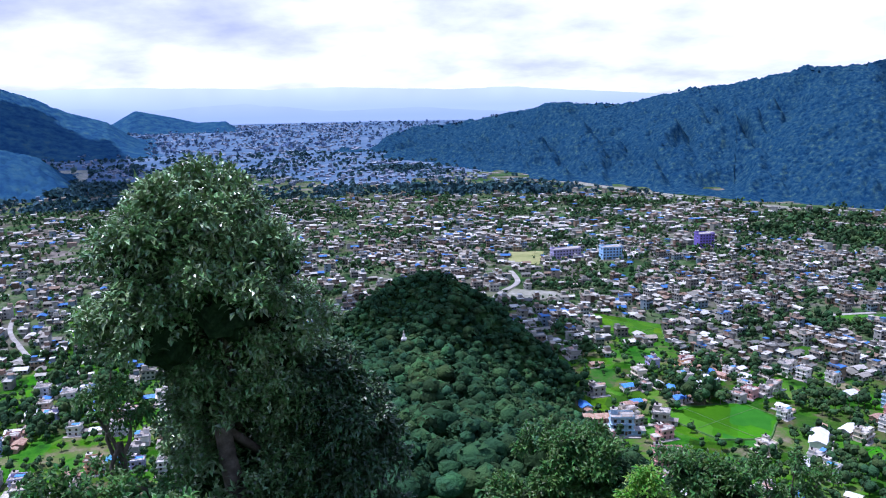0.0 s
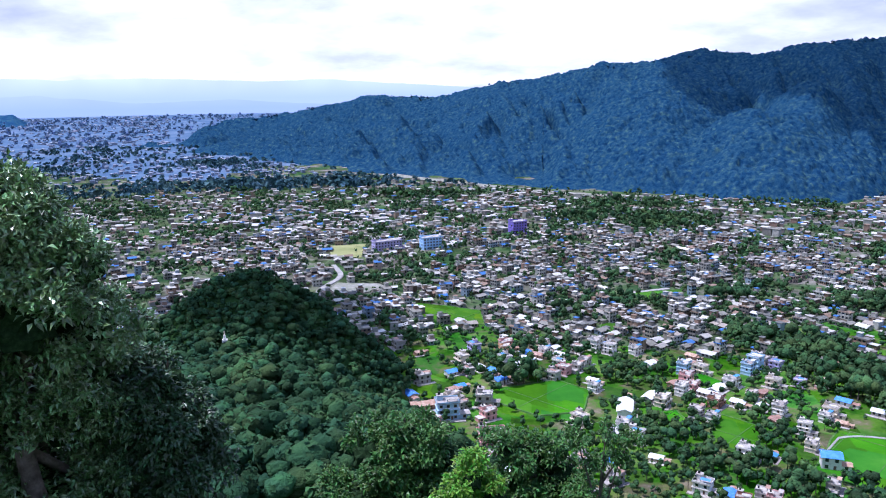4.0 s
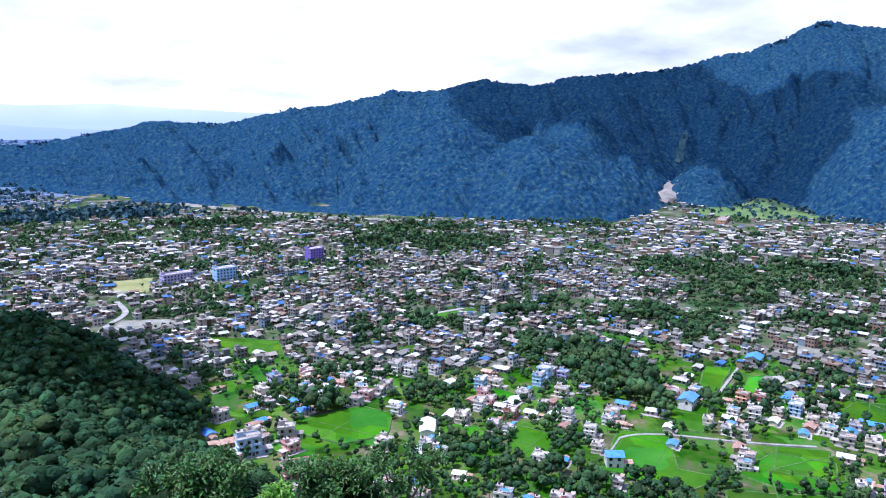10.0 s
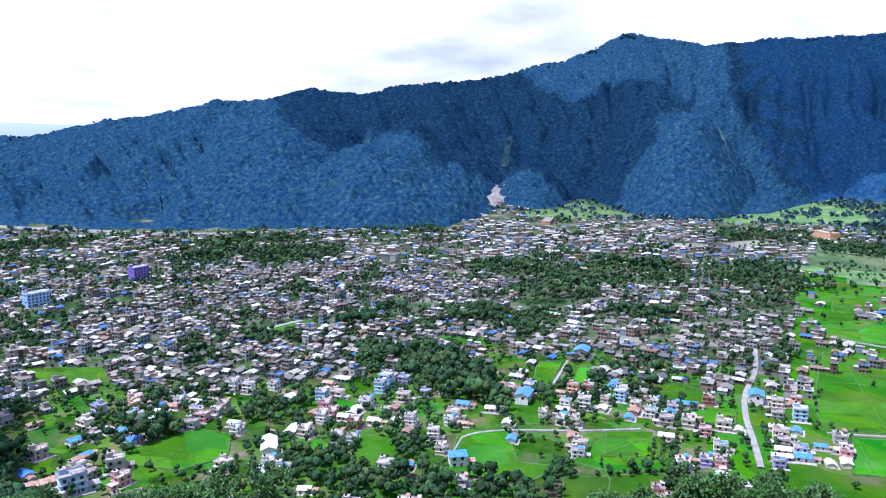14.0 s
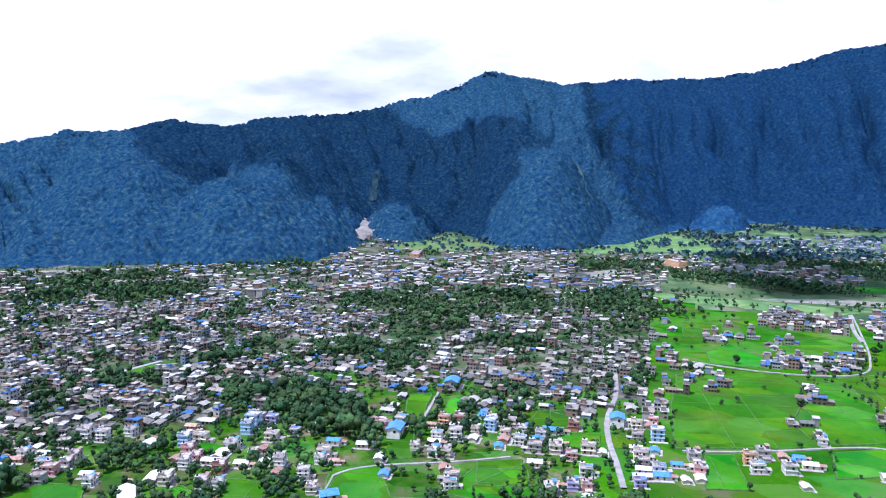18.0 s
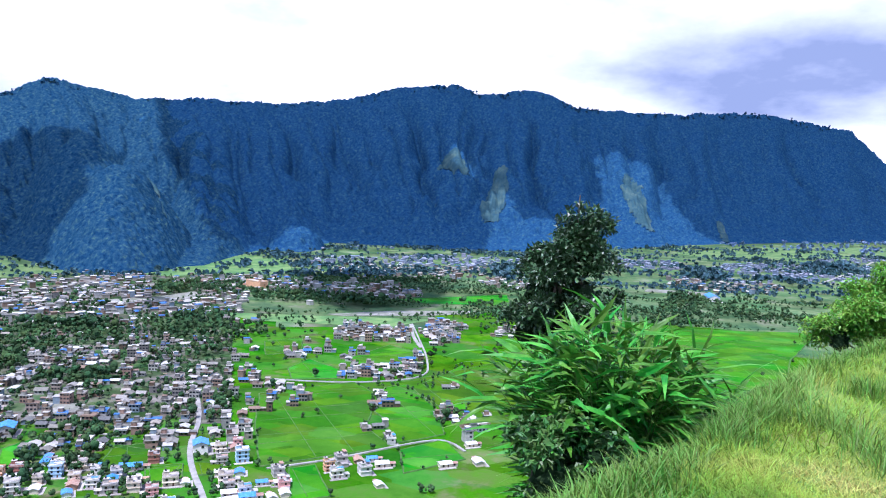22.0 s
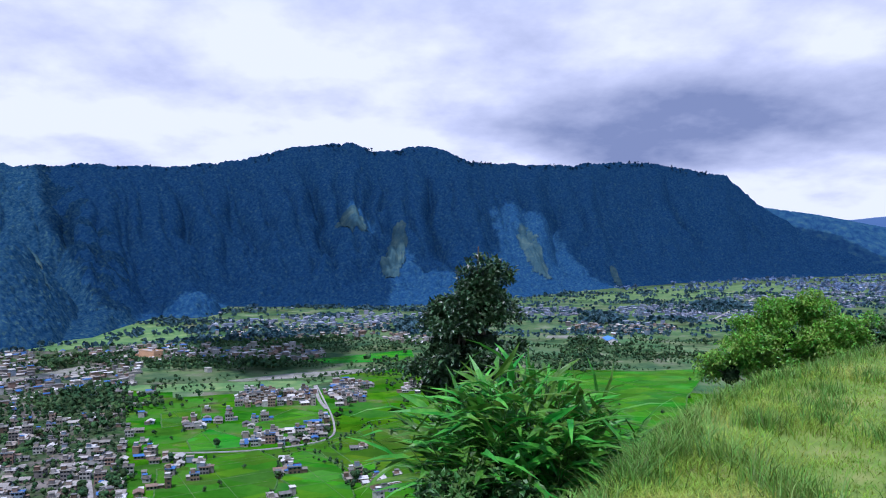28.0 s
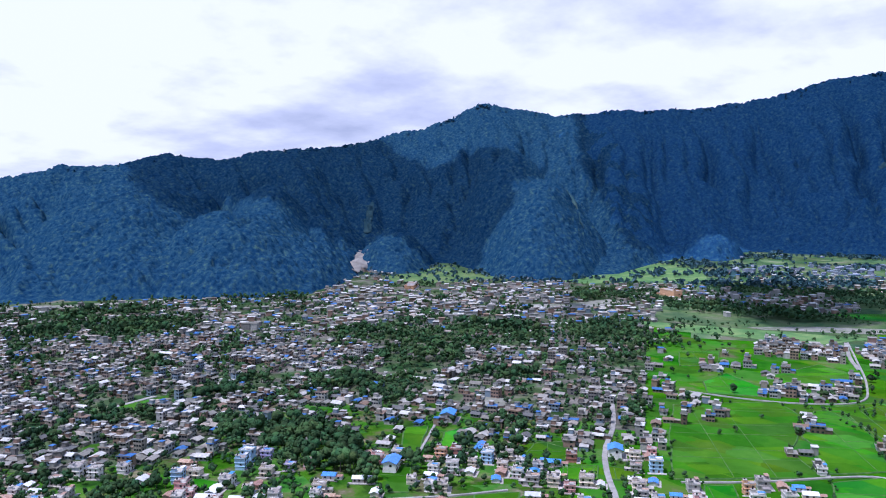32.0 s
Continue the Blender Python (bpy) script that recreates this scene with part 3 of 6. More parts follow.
def landslide():
    """A pale fan of loose rock spilling out of a side valley."""
    u, v = np.linspace(-1, 1, 30), np.linspace(0, 1, 50)
    U, V = np.meshgrid(u, v, indexing="ij")
    half = lin(V, (0, 0.2), (0.25, 0.4), (0.5, 0.75), (0.8, 0.8), (1, 0.6)) * (0.75 + 0.5 * fbm(V * 12, U * 1.5 + 2, 5))
    A, R = 43.2 + 0.35 * (V - 0.5) + 1.7 * half * U, 1450 + 190 * V
    z = np.maximum(range_z(A, R, False) + 4, 2 + 26 * V) + 5 * (fbm(A * 5, R / 22, 6) - 0.5) - 8 * np.abs(U) ** 4
    P = np.stack([R * np.sin(np.radians(A)), R * np.cos(np.radians(A)), z], -1).reshape(-1, 3)
    f = grid_faces(30, 50)
    c = P[f].mean(1)
    edge = (np.abs(U) ** 2 + np.abs(V * 2 - 1) ** 6).ravel()[f].mean(1)
    f = f[edge < 0.95 + 0.5 * fbm(c[:, 0] / 12, c[:, 1] / 12, 9)]
    ob = new("rock_scar", mesh("rock_scar", P, f[:, ::-1], M_SCAR, smooth=True))
    tagged(ob, "pale bare landslide scar at the mouth of a side valley", "rock", "bare rock scars of the range", "structure")


landslide()
scar("greyish gully scar above the landslide", 44.2, 1900, 0.3, 110, 0.3, M_CLIFF, 2)
scar("grey green cliff on the mountain wall", 82.4, 2180, 0.9, 170, 0.6, M_CLIFF, 3)
scar("grey green cliff on the mountain wall", 92.5, 2480, 1.0, 190, -1.0, M_CLIFF, 4)
scar("narrow grey green cliff band", 79.5, 2330, 1.3, 70, -0.6, M_CLIFF, 5)
scar("narrow pale rockfall track", 98.2, 2620, 0.35, 70, -0.3, M_CLIFF, 6)
scar("narrow pale gully track down the spur", 58.4, 1750, 0.3, 170, -1.2, M_CLIFF, 7)

# ---------------------------------------------------------------- fields, roads and river beds
PATCHES, ROAD_LINES = [], []


def line_dist(line, x, y):
    best = np.full(np.shape(x), 1e9)
    for (ax, ay), (bx, by) in zip(line, line[1:]):
        dx, dy = bx - ax, by - ay
        t = np.clip(((x - ax) * dx + (y - ay) * dy) / (dx * dx + dy * dy), 0, 1)
        best = np.minimum(best, np.hypot(x - ax - t * dx, y - ay - t * dy))
    return best


def rounded(poly, k=0):
    """The outline with many small steps and slightly uneven edges."""
    pts, n = [], len(poly)
    for i in range(n):
        a, b = Vector(poly[i]), Vector(poly[(i + 1) % n])
        m = max(2, int((b - a).length / 6))
        for j in range(m):
            p = a.lerp(b, j / m)
            w = 1.2 * noise.noise(Vector((p.x * 0.06, p.y * 0.06, k)))
            d = (b - a).normalized()
            pts.append((p.x - d.y * w, p.y + d.x * w))
    return pts


def plot(name, poly, material, lift, label, category, group, bund=None):
    """A plot of land: a crop standing a little above the soil, and its earth bank."""
    pts = rounded(poly)
    top = np.array([(x, y, float(land(x, y)) + lift) for x, y in pts])
    low = top - np.array([0, 0, lift + 1.0])
    n = len(pts)
    bm = bmesh.new()
    tv, lv = [bm.verts.new(p) for p in top], [bm.verts.new(p) for p in low]
    bm.faces.new(tv)
    for i in range(n):
        bm.faces.new((tv[i - 1], lv[i - 1], lv[i], tv[i]))
    bmesh.ops.triangulate(bm, faces=bm.faces[:])
    bmesh.ops.recalc_face_normals(bm, faces=bm.faces[:])
    me = bpy.data.meshes.new(name)
    bm.to_mesh(me)
    bm.free()
    me.materials.append(material)
    ob = new(name, me)
    tagged(ob, label, category, group, "structure")
    PATCHES.append(list(poly))
    return ob


def bank(pts, wid, high, material, parent, name="bank"):
    """A low earth bank along a line."""
    rows = []
    for i, (x, y) in enumerate(pts):
        a, b = Vector(pts[max(0, i - 1)]), Vector(pts[min(len(pts) - 1, i + 1)])
        d = (b - a).normalized() if (b - a).length > 0 else Vector((1, 0))
        z = float(land(x, y))
        for s, h in ((-1, -0.3), (-0.5, high), (0.5, high), (1, -0.3)):
            rows.append((x - d.y * s * wid / 2, y + d.x * s * wid / 2, z + h))
    part(name, mesh(name, rows, grid_faces(len(pts), 4), material), parent)


M_BANK = mat("grassy_bank", [(0.03, 0.09, 0.012), (0.055, 0.14, 0.02), (0.12, 0.17, 0.05)], 0.2)


def rice_field(*poly):
    ob = plot("rice_field", poly, M_RICE, 0.5, "bright green flooded rice field with grassy banks", "field", "rice fields of the valley")
    bank(rounded(poly) + [rounded(poly)[0]], 1.6, 0.65, M_BANK, ob)
    # banks that split the field
    xs, ys = [p[0] for p in poly], [p[1] for p in poly]
    cx, cy = sum(xs) / len(xs), sum(ys) / len(ys)
    size = max(max(xs) - min(xs), max(ys) - min(ys))
    rnd = random.Random(int(cx * 7 + cy))
    for turn in (33, 123):
        dx, dy = math.cos(radians(turn)), math.sin(radians(turn))
        for k in range(-6, 7):
            off = k * rnd.uniform(20, 30) + rnd.uniform(-4, 4)
            run, step = [], 3.0
            for i in range(int(-size / step), int(size / step)):
                x, y = cx - dy * off + dx * i * step, cy + dx * off + dy * i * step
                if inside(list(poly), np.array(x), np.array(y)):
                    run.append((x, y))
            if len(run) > 5 and rnd.random() < 0.6:
                bank(run, 0.9, 0.62, M_BANK, ob)


MEADOW_PLOTS = []


M_DRY = mat("dry_field", [(0.17, 0.19, 0.06), (0.24, 0.25, 0.085), (0.30, 0.295, 0.13)], 0.05, bump=0.2, bump_scale=1)


def meadow(*poly):
    MEADOW_PLOTS.append(list(poly))
    plot("meadow", poly, M_MEADOW, 0.25, "pale green meadow on a river terrace", "field", "meadows across the valley")


def road(width, *line):
    pts = []
    for a, b in zip(line, line[1:]):
        a, b = Vector(a), Vector(b)
        m = max(2, int((b - a).length / 8))
        pts += [a.lerp(b, j / m) for j in range(m)]
    pts.append(Vector(line[-1]))
    for _ in range(6):
        pts = [pts[0]] + [(pts[i - 1] + pts[i] * 2 + pts[i + 1]) / 4 for i in range(1, len(pts) - 1)] + [pts[-1]]
    rows = []
    for i, p in enumerate(pts):
        d = (pts[min(i + 1, len(pts) - 1)] - pts[max(i - 1, 0)]).normalized()
        z = float(land(p.x, p.y))
        for s, h in ((-0.55, -0.4), (-0.5, 0.72), (-0.17, 0.8), (0.17, 0.8), (0.5, 0.72), (0.55, -0.4)):
            w = width * (1 + 0.15 * noise.noise(Vector((p.x * 0.1, p.y * 0.1, s * 9))))
            rows.append((p.x - d.y * s * w, p.y + d.x * s * w, z + h))
    ob = new("road", mesh("road", rows, grid_faces(len(pts), 6), M_ROAD))
    tagged(ob, "dusty pale unpaved road through the fields", "road", kind="structure")
    ROAD_LINES.append((width, [tuple(p) for p in line]))


rice_field((557, 249), (613, 191), (585, 166), (531, 153), (506, 149), (471, 122), (416, 185), (480, 217))
rice_field((605, 163), (618, 147), (563, 112), (505, 94), (478, 121), (526, 141), (539, 152))
rice_field((626, 137), (704, 115), (553, 88), (580, 109))
rice_field((466, 115), (495, 92), (463, 73), (430, 103))
rice_field((636, 259), (677, 255), (647, 215), (621, 206), (604, 241))
rice_field((691, 221), (760, 202), (736, 163), (684, 168), (661, 197))
rice_field((733, 323), (765, 295), (700, 272), (679, 298))
rice_field((616, 160), (726, 86), (649, 58), (546, 52), (547, 97), (586, 124))
rice_field((960, -40), (1008, -262), (834, -193), (660, -150), (600, -70), (640, 20), (760, 30))
rice_field((1051, 269), (1163, 131), (1061, 112), (1032, 222))
rice_field((418, 168), (428, 156), (387, 132), (374, 149))
rice_field((410, 225), (415, 207), (398, 204), (392, 215))
rice_field((410, 287), (433, 267), (409, 246), (385, 269))
rice_field((390, 246), (404, 229), (386, 223), (371, 234))
rice_field((389, 368), (403, 359), (358, 327), (351, 337))
rice_field((398, 340), (418, 336), (372, 310), (365, 318))
rice_field((324, 330), (340, 317), (307, 289), (296, 302))
rice_field((326, 258), (345, 241), (316, 221), (302, 239))
rice_field((111, 403), (160, 408), (171, 389), (156, 363), (132, 364), (117, 385))
rice_field((221, 345), (235, 323), (215, 300), (199, 312))
rice_field((269, 312), (286, 294), (263, 262), (276, 244), (252, 243), (228, 277))
rice_field((318, 254), (335, 231), (309, 210), (288, 226), (285, 245))
rice_field((267, 236), (307, 208), (298, 196), (254, 211), (250, 221))
rice_field((182, 351), (204, 353), (203, 339), (182, 338))
rice_field((110, 593), (133, 576), (155, 558), (148, 524), (105, 551))
rice_field((309, 375), (337, 374), (313, 358), (302, 360))
rice_field((244, 400), (249, 383), (239, 373), (234, 383))
rice_field((230, 506), (243, 496), (234, 479), (223, 491))
rice_field((424, 283), (422, 258), (403, 249), (390, 271))
rice_field((395, 246), (407, 229), (388, 218), (373, 230))
rice_field((299, 241), (348, 237), (323, 217), (281, 220))
rice_field((289, 574), (332, 574), (314, 551), (284, 554))
plot("dry_field", ((62, 832), (104, 834), (90, 768), (62, 778)), M_DRY, 0.5, "yellow dry field at the edge of the town", "field", "")
rice_field((-255, 447), (-241, 447), (-237, 425), (-243, 428))
rice_field((-303, 608), (-301, 633), (-254, 547), (-264, 534))
rice_field((-373, 637), (-364, 646), (-345, 610), (-354, 603))
meadow((1128, 732), (1393, 698), (1465, 603), (1289, 520), (1130, 657))
meadow((863, 461), (895, 300), (920, 189), (852, 228), (836, 375))
meadow((2083, -172), (2414, -443), (2719, -902), (2407, -890), (2166, -558), (1983, -264))
meadow((1152, 744), (1367, 770), (1631, 732), (1296, 573), (1162, 671))
meadow((985, 985), (1060, 1010), (1230, 960), (1225, 880), (1130, 800), (1010, 850))
meadow((962, 956), (1268, 1077), (1254, 979), (957, 849))
road(3.3, (529, 285), (480, 257), (434, 240), (400, 219), (367, 194), (348, 181))
road(1.7, (414, 180), (438, 150), (475, 117), (500, 93), (490, 85), (476, 75))
road(1.7, (468, 337), (444, 323), (437, 311), (439, 289))
road(4.8, (60, 742), (66, 694), (43, 659), (35, 642), (41, 597), (42, 538))
road(3.4, (-343, 602), (-327, 564), (-295, 523), (-276, 499))
road(4.1, (287, 574), (322, 579))
road(1.0, (241, 288), (262, 303))
road(1.7, (262, 303), (269, 307), (286, 298), (318, 266), (343, 248))
road(1.7, (425, 368), (385, 343), (355, 325))
road(1.7, (62, 539), (83, 520), (103, 502))
road(1.7, (599, 258), (604, 213), (616, 181), (635, 148), (657, 138), (725, 155), (882, 207))
road(3.4, (879, 208), (802, 186), (759, 168))
road(4.8, (1559, -403), (1781, -512), (2114, -662))

# pale river gravel and bare ground
M_GRAVEL = mat("river_gravel", [(0.09, 0.12, 0.06), (0.20, 0.20, 0.15), (0.34, 0.33, 0.29)], 0.06, bump=0.2, bump_scale=1)


def gravel(label, *poly):
    plot("gravel_bank", poly, M_GRAVEL, 0.4, label, "gravel", "bare gravel banks")


gravel("bare gravel yard beside the winding road", (40, 640), (58, 672), (92, 662), (100, 645), (78, 634), (54, 628))
gravel("pale gravel river bed under the wooded bluff", (-930, 1900), (-860, 1900), (-770, 1700), (-740, 1580), (-790, 1600), (-860, 1760))
gravel("pale gravel strip along the river", (190, 1530), (240, 1500), (300, 1385), (395, 1235), (380, 1222), (280, 1370))
gravel("pale gravel strip along the river", (400, 1210), (480, 1130), (590, 1060), (575, 1045), (460, 1115), (390, 1190))
gravel("pale gravel strip along the river", (880, 630), (930, 570), (1000, 545), (990, 520), (915, 530), (870, 600))
gravel("pale gravel strip along the river", (905, 318), (960, 250), (1000, 150), (985, 140), (945, 200), (900, 300))
gravel("bare earth yard beside the blue hall", (1300, -75), (1335, -80), (1330, -190), (1296, -186))
gravel("swept earth courtyard between houses", (458, 372), (488, 378), (492, 352), (462, 346))
gravel("ploughed brown plot at the edge of the fields", (618, 140), (626, 128), (590, 118), (575, 122), (590, 142))

# ---------------------------------------------------------------- where houses and trees stand


def on_patch(x, y):
    hit = np.zeros(np.shape(x), bool)
    for p in PATCHES:
        hit |= inside(p, x, y)
    return hit


def on_road(x, y, gap):
    hit = np.zeros(np.shape(x), bool)
    for w, line in ROAD_LINES:
        hit |= line_dist(line, x, y) < w / 2 + gap
    return hit


GROVES = []


def grove(x, y, w, h=None, weight=1.0):
    GROVES.append((x, y, w / 2, (h or w * 1.05) / 2, weight))


for gx, gy, gw in ((596, 630, 100), (630, 561, 140), (696, 503, 150), (749, 434, 140), (759, 372, 90), (403, 933, 120), (477, 867, 130), (456, 669, 36), (366, 669, 50),
                   (453, 493, 44), (326, 412, 50), (309, 349, 40), (203, 401, 46), (549, 510, 100), (557, 409, 60), (672, 352, 36)):
    grove(gx, gy, gw)
for gx, gy, gw in ((402, 558, 32), (353, 535, 30), (86, 1098, 80), (-84, 754, 60), (-44, 644, 50), (135, 412, 24), (202, 408, 40), (305, 438, 38), (320, 366, 46),
                   (179, 327, 44), (145, 331, 32), (213, 270, 46), (236, 245, 44), (188, 290, 40), (449, 484, 40), (441, 422, 38)):
    grove(gx, gy, gw)
for gx, gy, gw, gh in ((9, 1363, 420, 130), (-700, 1450, 260, 260), (-580, 1210, 210, 160), (-1000, 1720, 420, 300), (-470, 1480, 150, 90), (-800, 1250, 200, 160), (-115, 1792, 200, 120), (-218, 1318, 120, 60), (1000, 560, 90, 160), (1000, 380, 160, 60), (1060, 150, 60, 260), (1150, -120, 60, 330),
                       (1240, 300, 200, 60), (1450, 150, 80, 300), (1600, -200, 90, 300), (250, 1180, 240, 60), (480, 1000, 240, 60), (1330, 560, 240, 70), (1850, -500, 120, 260), (1000, 300, 130, 60), (1020, 60, 160, 60), (1060, -80, 150, 60), (1100, -210, 150, 60), (1030, 430, 120, 50), (1270, 420, 200, 60), (1700, 100, 160, 90), (1560, -330, 130, 80)):
    grove(gx, gy, gw, gh)


def grove_w(x, y):
    w = np.zeros(np.shape(x))
    for gx, gy, a, b, k in GROVES:
        th = math.atan2(gx, gy)
        u = (x - gx) * math.cos(th) - (y - gy) * math.sin(th)
        v = (x - gx) * math.sin(th) + (y - gy) * math.cos(th)
        w = np.maximum(w, k * np.clip(1.35 - np.sqrt((u / a) ** 2 + (v / b) ** 2) * 1.0 - 0.5 * (vnoise(x / 14, y / 14, 3) - 0.3), 0, 1))
    return w


CLUSTERS = []
for c in ((536, 217, 16), (504, 216, 12), (567, 156, 11), (540, 141, 13), (492, 133, 14), (425, 133, 24), (429, 117, 16), (560, 98, 15), (638, 212, 18), (640, 169, 16), (811, 175, 30),
          (810, 237, 34), (668, 160, 16), (1078, 494, 90), (1102, 333, 70), (924, 486, 40), (932, 595, 40), (1359, 333, 110), (458, 79, 14), (397, 157, 14), (471, 229, 34), (381, 188, 26)):
    CLUSTERS.append(c)
for c in ((1734, -69, 90), (1724, -394, 130), (1442, -214, 80), (2466, -1138, 220), (1454, 393, 130), (1568, 265, 110), (590, 112, 14), (575, 118, 9), (700, 190, 30), (1950, -650, 140),
          (2150, -850, 180), (1300, 120, 60), (860, 90, 16)):
    CLUSTERS.append(c)


FIELD_CLUSTERS = []
for c in ((815, 244, 16), (787, 216, 10), (835, 191, 16), (871, 166, 20), (789, 170, 12), (696, 273, 16), (709, 260, 12), (637, 202, 14), (657, 193, 12), (649, 152, 14), (632, 164, 10), (542, 221, 14), (569, 226, 10), (560, 152, 11), (545, 143, 9), (551, 106, 10), (622, 113, 9), (532, 80, 12), (537, 89, 9), (499, 139, 10), (493, 83, 9), (504, 228, 16), (589, 258, 14), (784, 256, 12)):
    CLUSTERS.append(c)
    FIELD_CLUSTERS.append(c)


LANDMARKS = [(1245, -171, 34), (1081, 490, 30), (166, 794, 18), (121, 800, 22), (277, 843, 18), (86, 375, 13), (109, 386, 11), (178, 359, 17), (100, 340, 17), (77, 389, 14), (919, 853, 40), (239, 280, 11), (326, 320, 14), (422, 357, 12), (429, 229, 11)]


def town_density(x, y):
    az, r = polar(x, y)
    d = lin(az, (-60, 0.4), (-10, 0.5), (0, 0.8), (54, 0.84), (58, 0.78), (64, 0.55), (66.5, 0.03), (80, 0.0), (140, 0.0))
    d = d * lin(r, (300, 0.0), (325, 0.54), (480, 0.58), (560, 0.66), (750, 0.70), (1080, 0.64), (1230, 0.45), (1300, 0.30), (4500, 0.32))
    d = np.where((az > 18) & (r > foot_r(az) - 40), 0, d)
    d = np.where((az > -6) & (r > foot_r(np.maximum(az, -6)) - 40), 0, d)
    d = d * (0.45 + 0.75 * smooth01((fbm(x / 70, y / 70, 71) - 0.34) * 4))
    for cx, cy, w in CLUSTERS:
        d = np.maximum(d, (0.55 if cx < 560 else 0.85 if cx < 900 else 0.42) * (np.hypot(x - cx, y - cy) < w * 1.25))
    for cx, cy, w in LANDMARKS:
        d = np.where(np.hypot(x - cx, y - cy) < w, 0, d)
    return d * (1 - 0.93 * smooth01(grove_w(x, y) * 1.4))


def scatter(r0, r1, a0, a1, gap, k):
    """Jittered points over a sector of the valley."""
    rng = np.random.default_rng(k)
    th = radians(31)
    lim = r1 + gap
    g = np.arange(-lim, lim, gap)
    X, Y = np.meshgrid(g, g)
    X, Y = X.ravel(), Y.ravel()
    X, Y = X * math.cos(th) - Y * math.sin(th), X * math.sin(th) + Y * math.cos(th)
    az, r = polar(X, Y)
    keep = (r > r0) & (r < r1) & (az > a0) & (az < a1)
    X, Y = X[keep], Y[keep]
    X, Y = X + rng.uniform(-0.22, 0.22, len(X)) * gap, Y + rng.uniform(-0.22, 0.22, len(X)) * gap
    return X, Y, rng


def house_sites():
    xs, ys = [], []
    for r0, r1, a0, a1, gap, k in ((300, 640, -34, 92, 9.6, 1), (640, 1300, -34, 92, 9.8, 2), (1300, 2000, -34, 112, 13, 3), (2000, 4700, -34, 116, 20, 4)):
        X, Y, rng = scatter(r0, r1, a0, a1, gap, k)
        hamlet = np.zeros(len(X), bool)
        for cx, cy, w in FIELD_CLUSTERS:
            hamlet |= np.hypot(X - cx, Y - cy) < w
        ok = (rng.random(len(X)) < town_density(X, Y)) & (hamlet | ~on_patch(X, Y)) & ~on_road(X, Y, 4.5) & (land(X, Y) < 2.5)
        xs.append(X[ok]), ys.append(Y[ok])
    return np.concatenate(xs), np.concatenate(ys)


HX, HY = house_sites()

# ---------------------------------------------------------------- houses


class Shell:
    """Collects boxes and other solids into one mesh."""

    def __init__(self):
        self.v, self.f, self.m = [], [], []

    def box(self, x0, x1, y0, y1, z0, z1, m=0, bottom=False):
        b = len(self.v)
        self.v += [(x0, y0, z0), (x1, y0, z0), (x1, y1, z0), (x0, y1, z0), (x0, y0, z1), (x1, y0, z1), (x1, y1, z1), (x0, y1, z1)]
        fs = [(4, 5, 6, 7), (0, 1, 5, 4), (1, 2, 6, 5), (2, 3, 7, 6), (3, 0, 4, 7)] + ([(3, 2, 1, 0)] if bottom else [])
        self.f += [tuple(b + i for i in q) for q in fs]
        self.m += [m] * len(fs)
        return self

    def gable(self, x0, x1, y0, y1, z0, h, t=0.12, m=0):
        """A pitched sheet roof with its ridge along x, with thickness."""
        b, ym = len(self.v), (y0 + y1) / 2
        for x in (x0, x1):
            self.v += [(x, y0, z0), (x, ym, z0 + h), (x, y1, z0), (x, y0, z0 - t), (x, ym, z0 + h - t), (x, y1, z0 - t)]
        for q in ((0, 6, 7, 1), (1, 7, 8, 2), (3, 4, 10, 9), (4, 5, 11, 10), (0, 3, 9, 6), (2, 8, 11, 5), (0, 1, 4, 3), (1, 2, 5, 4), (6, 9, 10, 7), (7, 10, 11, 8)):
            self.f.append(tuple(b + i for i in q))
            self.m.append(m)
        return self

    def drum(self, x, y, z0, z1, r, m=0, n=10):
        b = len(self.v)
        for z, q in ((z0, r), (z1 - 0.15 * r, r), (z1, 0.55 * r)):
            self.v += [(x + q * math.cos(TAU * i / n), y + q * math.sin(TAU * i / n), z) for i in range(n)]
        for k in (0, 1):
            for i in range(n):
                self.f.append((b + k * n + i, b + k * n + (i + 1) % n, b + (k + 1) * n + (i + 1) % n, b + (k + 1) * n + i))
                self.m.append(m)
        self.f.append(tuple(b + 2 * n + i for i in range(n)))
        self.m.append(m)
        return self

    def mesh(self, name, mats):
        return mesh(name, self.v, self.f, mats, self.m)


def paint(name, c, rough=0.75):
    d = tuple(0.72 * q for q in c)
    return mat(name, [d, c, c], 0.7, rough=rough, rand="object", spread=0.12)


P_WHITE, P_CREAM, P_PINK = paint("white_plaster", (0.68, 0.65, 0.58)), paint("cream_plaster", (0.66, 0.58, 0.44)), paint("pink_plaster", (0.62, 0.34, 0.30))
P_ORANGE, P_GREY, P_BRICK = paint("orange_plaster", (0.62, 0.36, 0.20)), paint("bare_concrete", (0.37, 0.35, 0.31)), paint("brick_red", (0.34, 0.16, 0.11))
P_BLUE, P_MUD, P_LILAC = paint("pale_blue_plaster", (0.40, 0.55, 0.68)), paint("mud_plaster", (0.40, 0.26, 0.17)), paint("lilac_plaster", (0.42, 0.38, 0.58))
R_CONC = mat("weathered_roof_concrete", [(0.20, 0.185, 0.16), (0.36, 0.33, 0.285), (0.52, 0.485, 0.43)], 0.35, rand="object", spread=0.3)
R_BLUE = mat("blue_roof_sheet", [(0.05, 0.16, 0.46), (0.08, 0.24, 0.60), (0.14, 0.32, 0.66)], 0.5, rough=0.45, rand="object", spread=0.2)
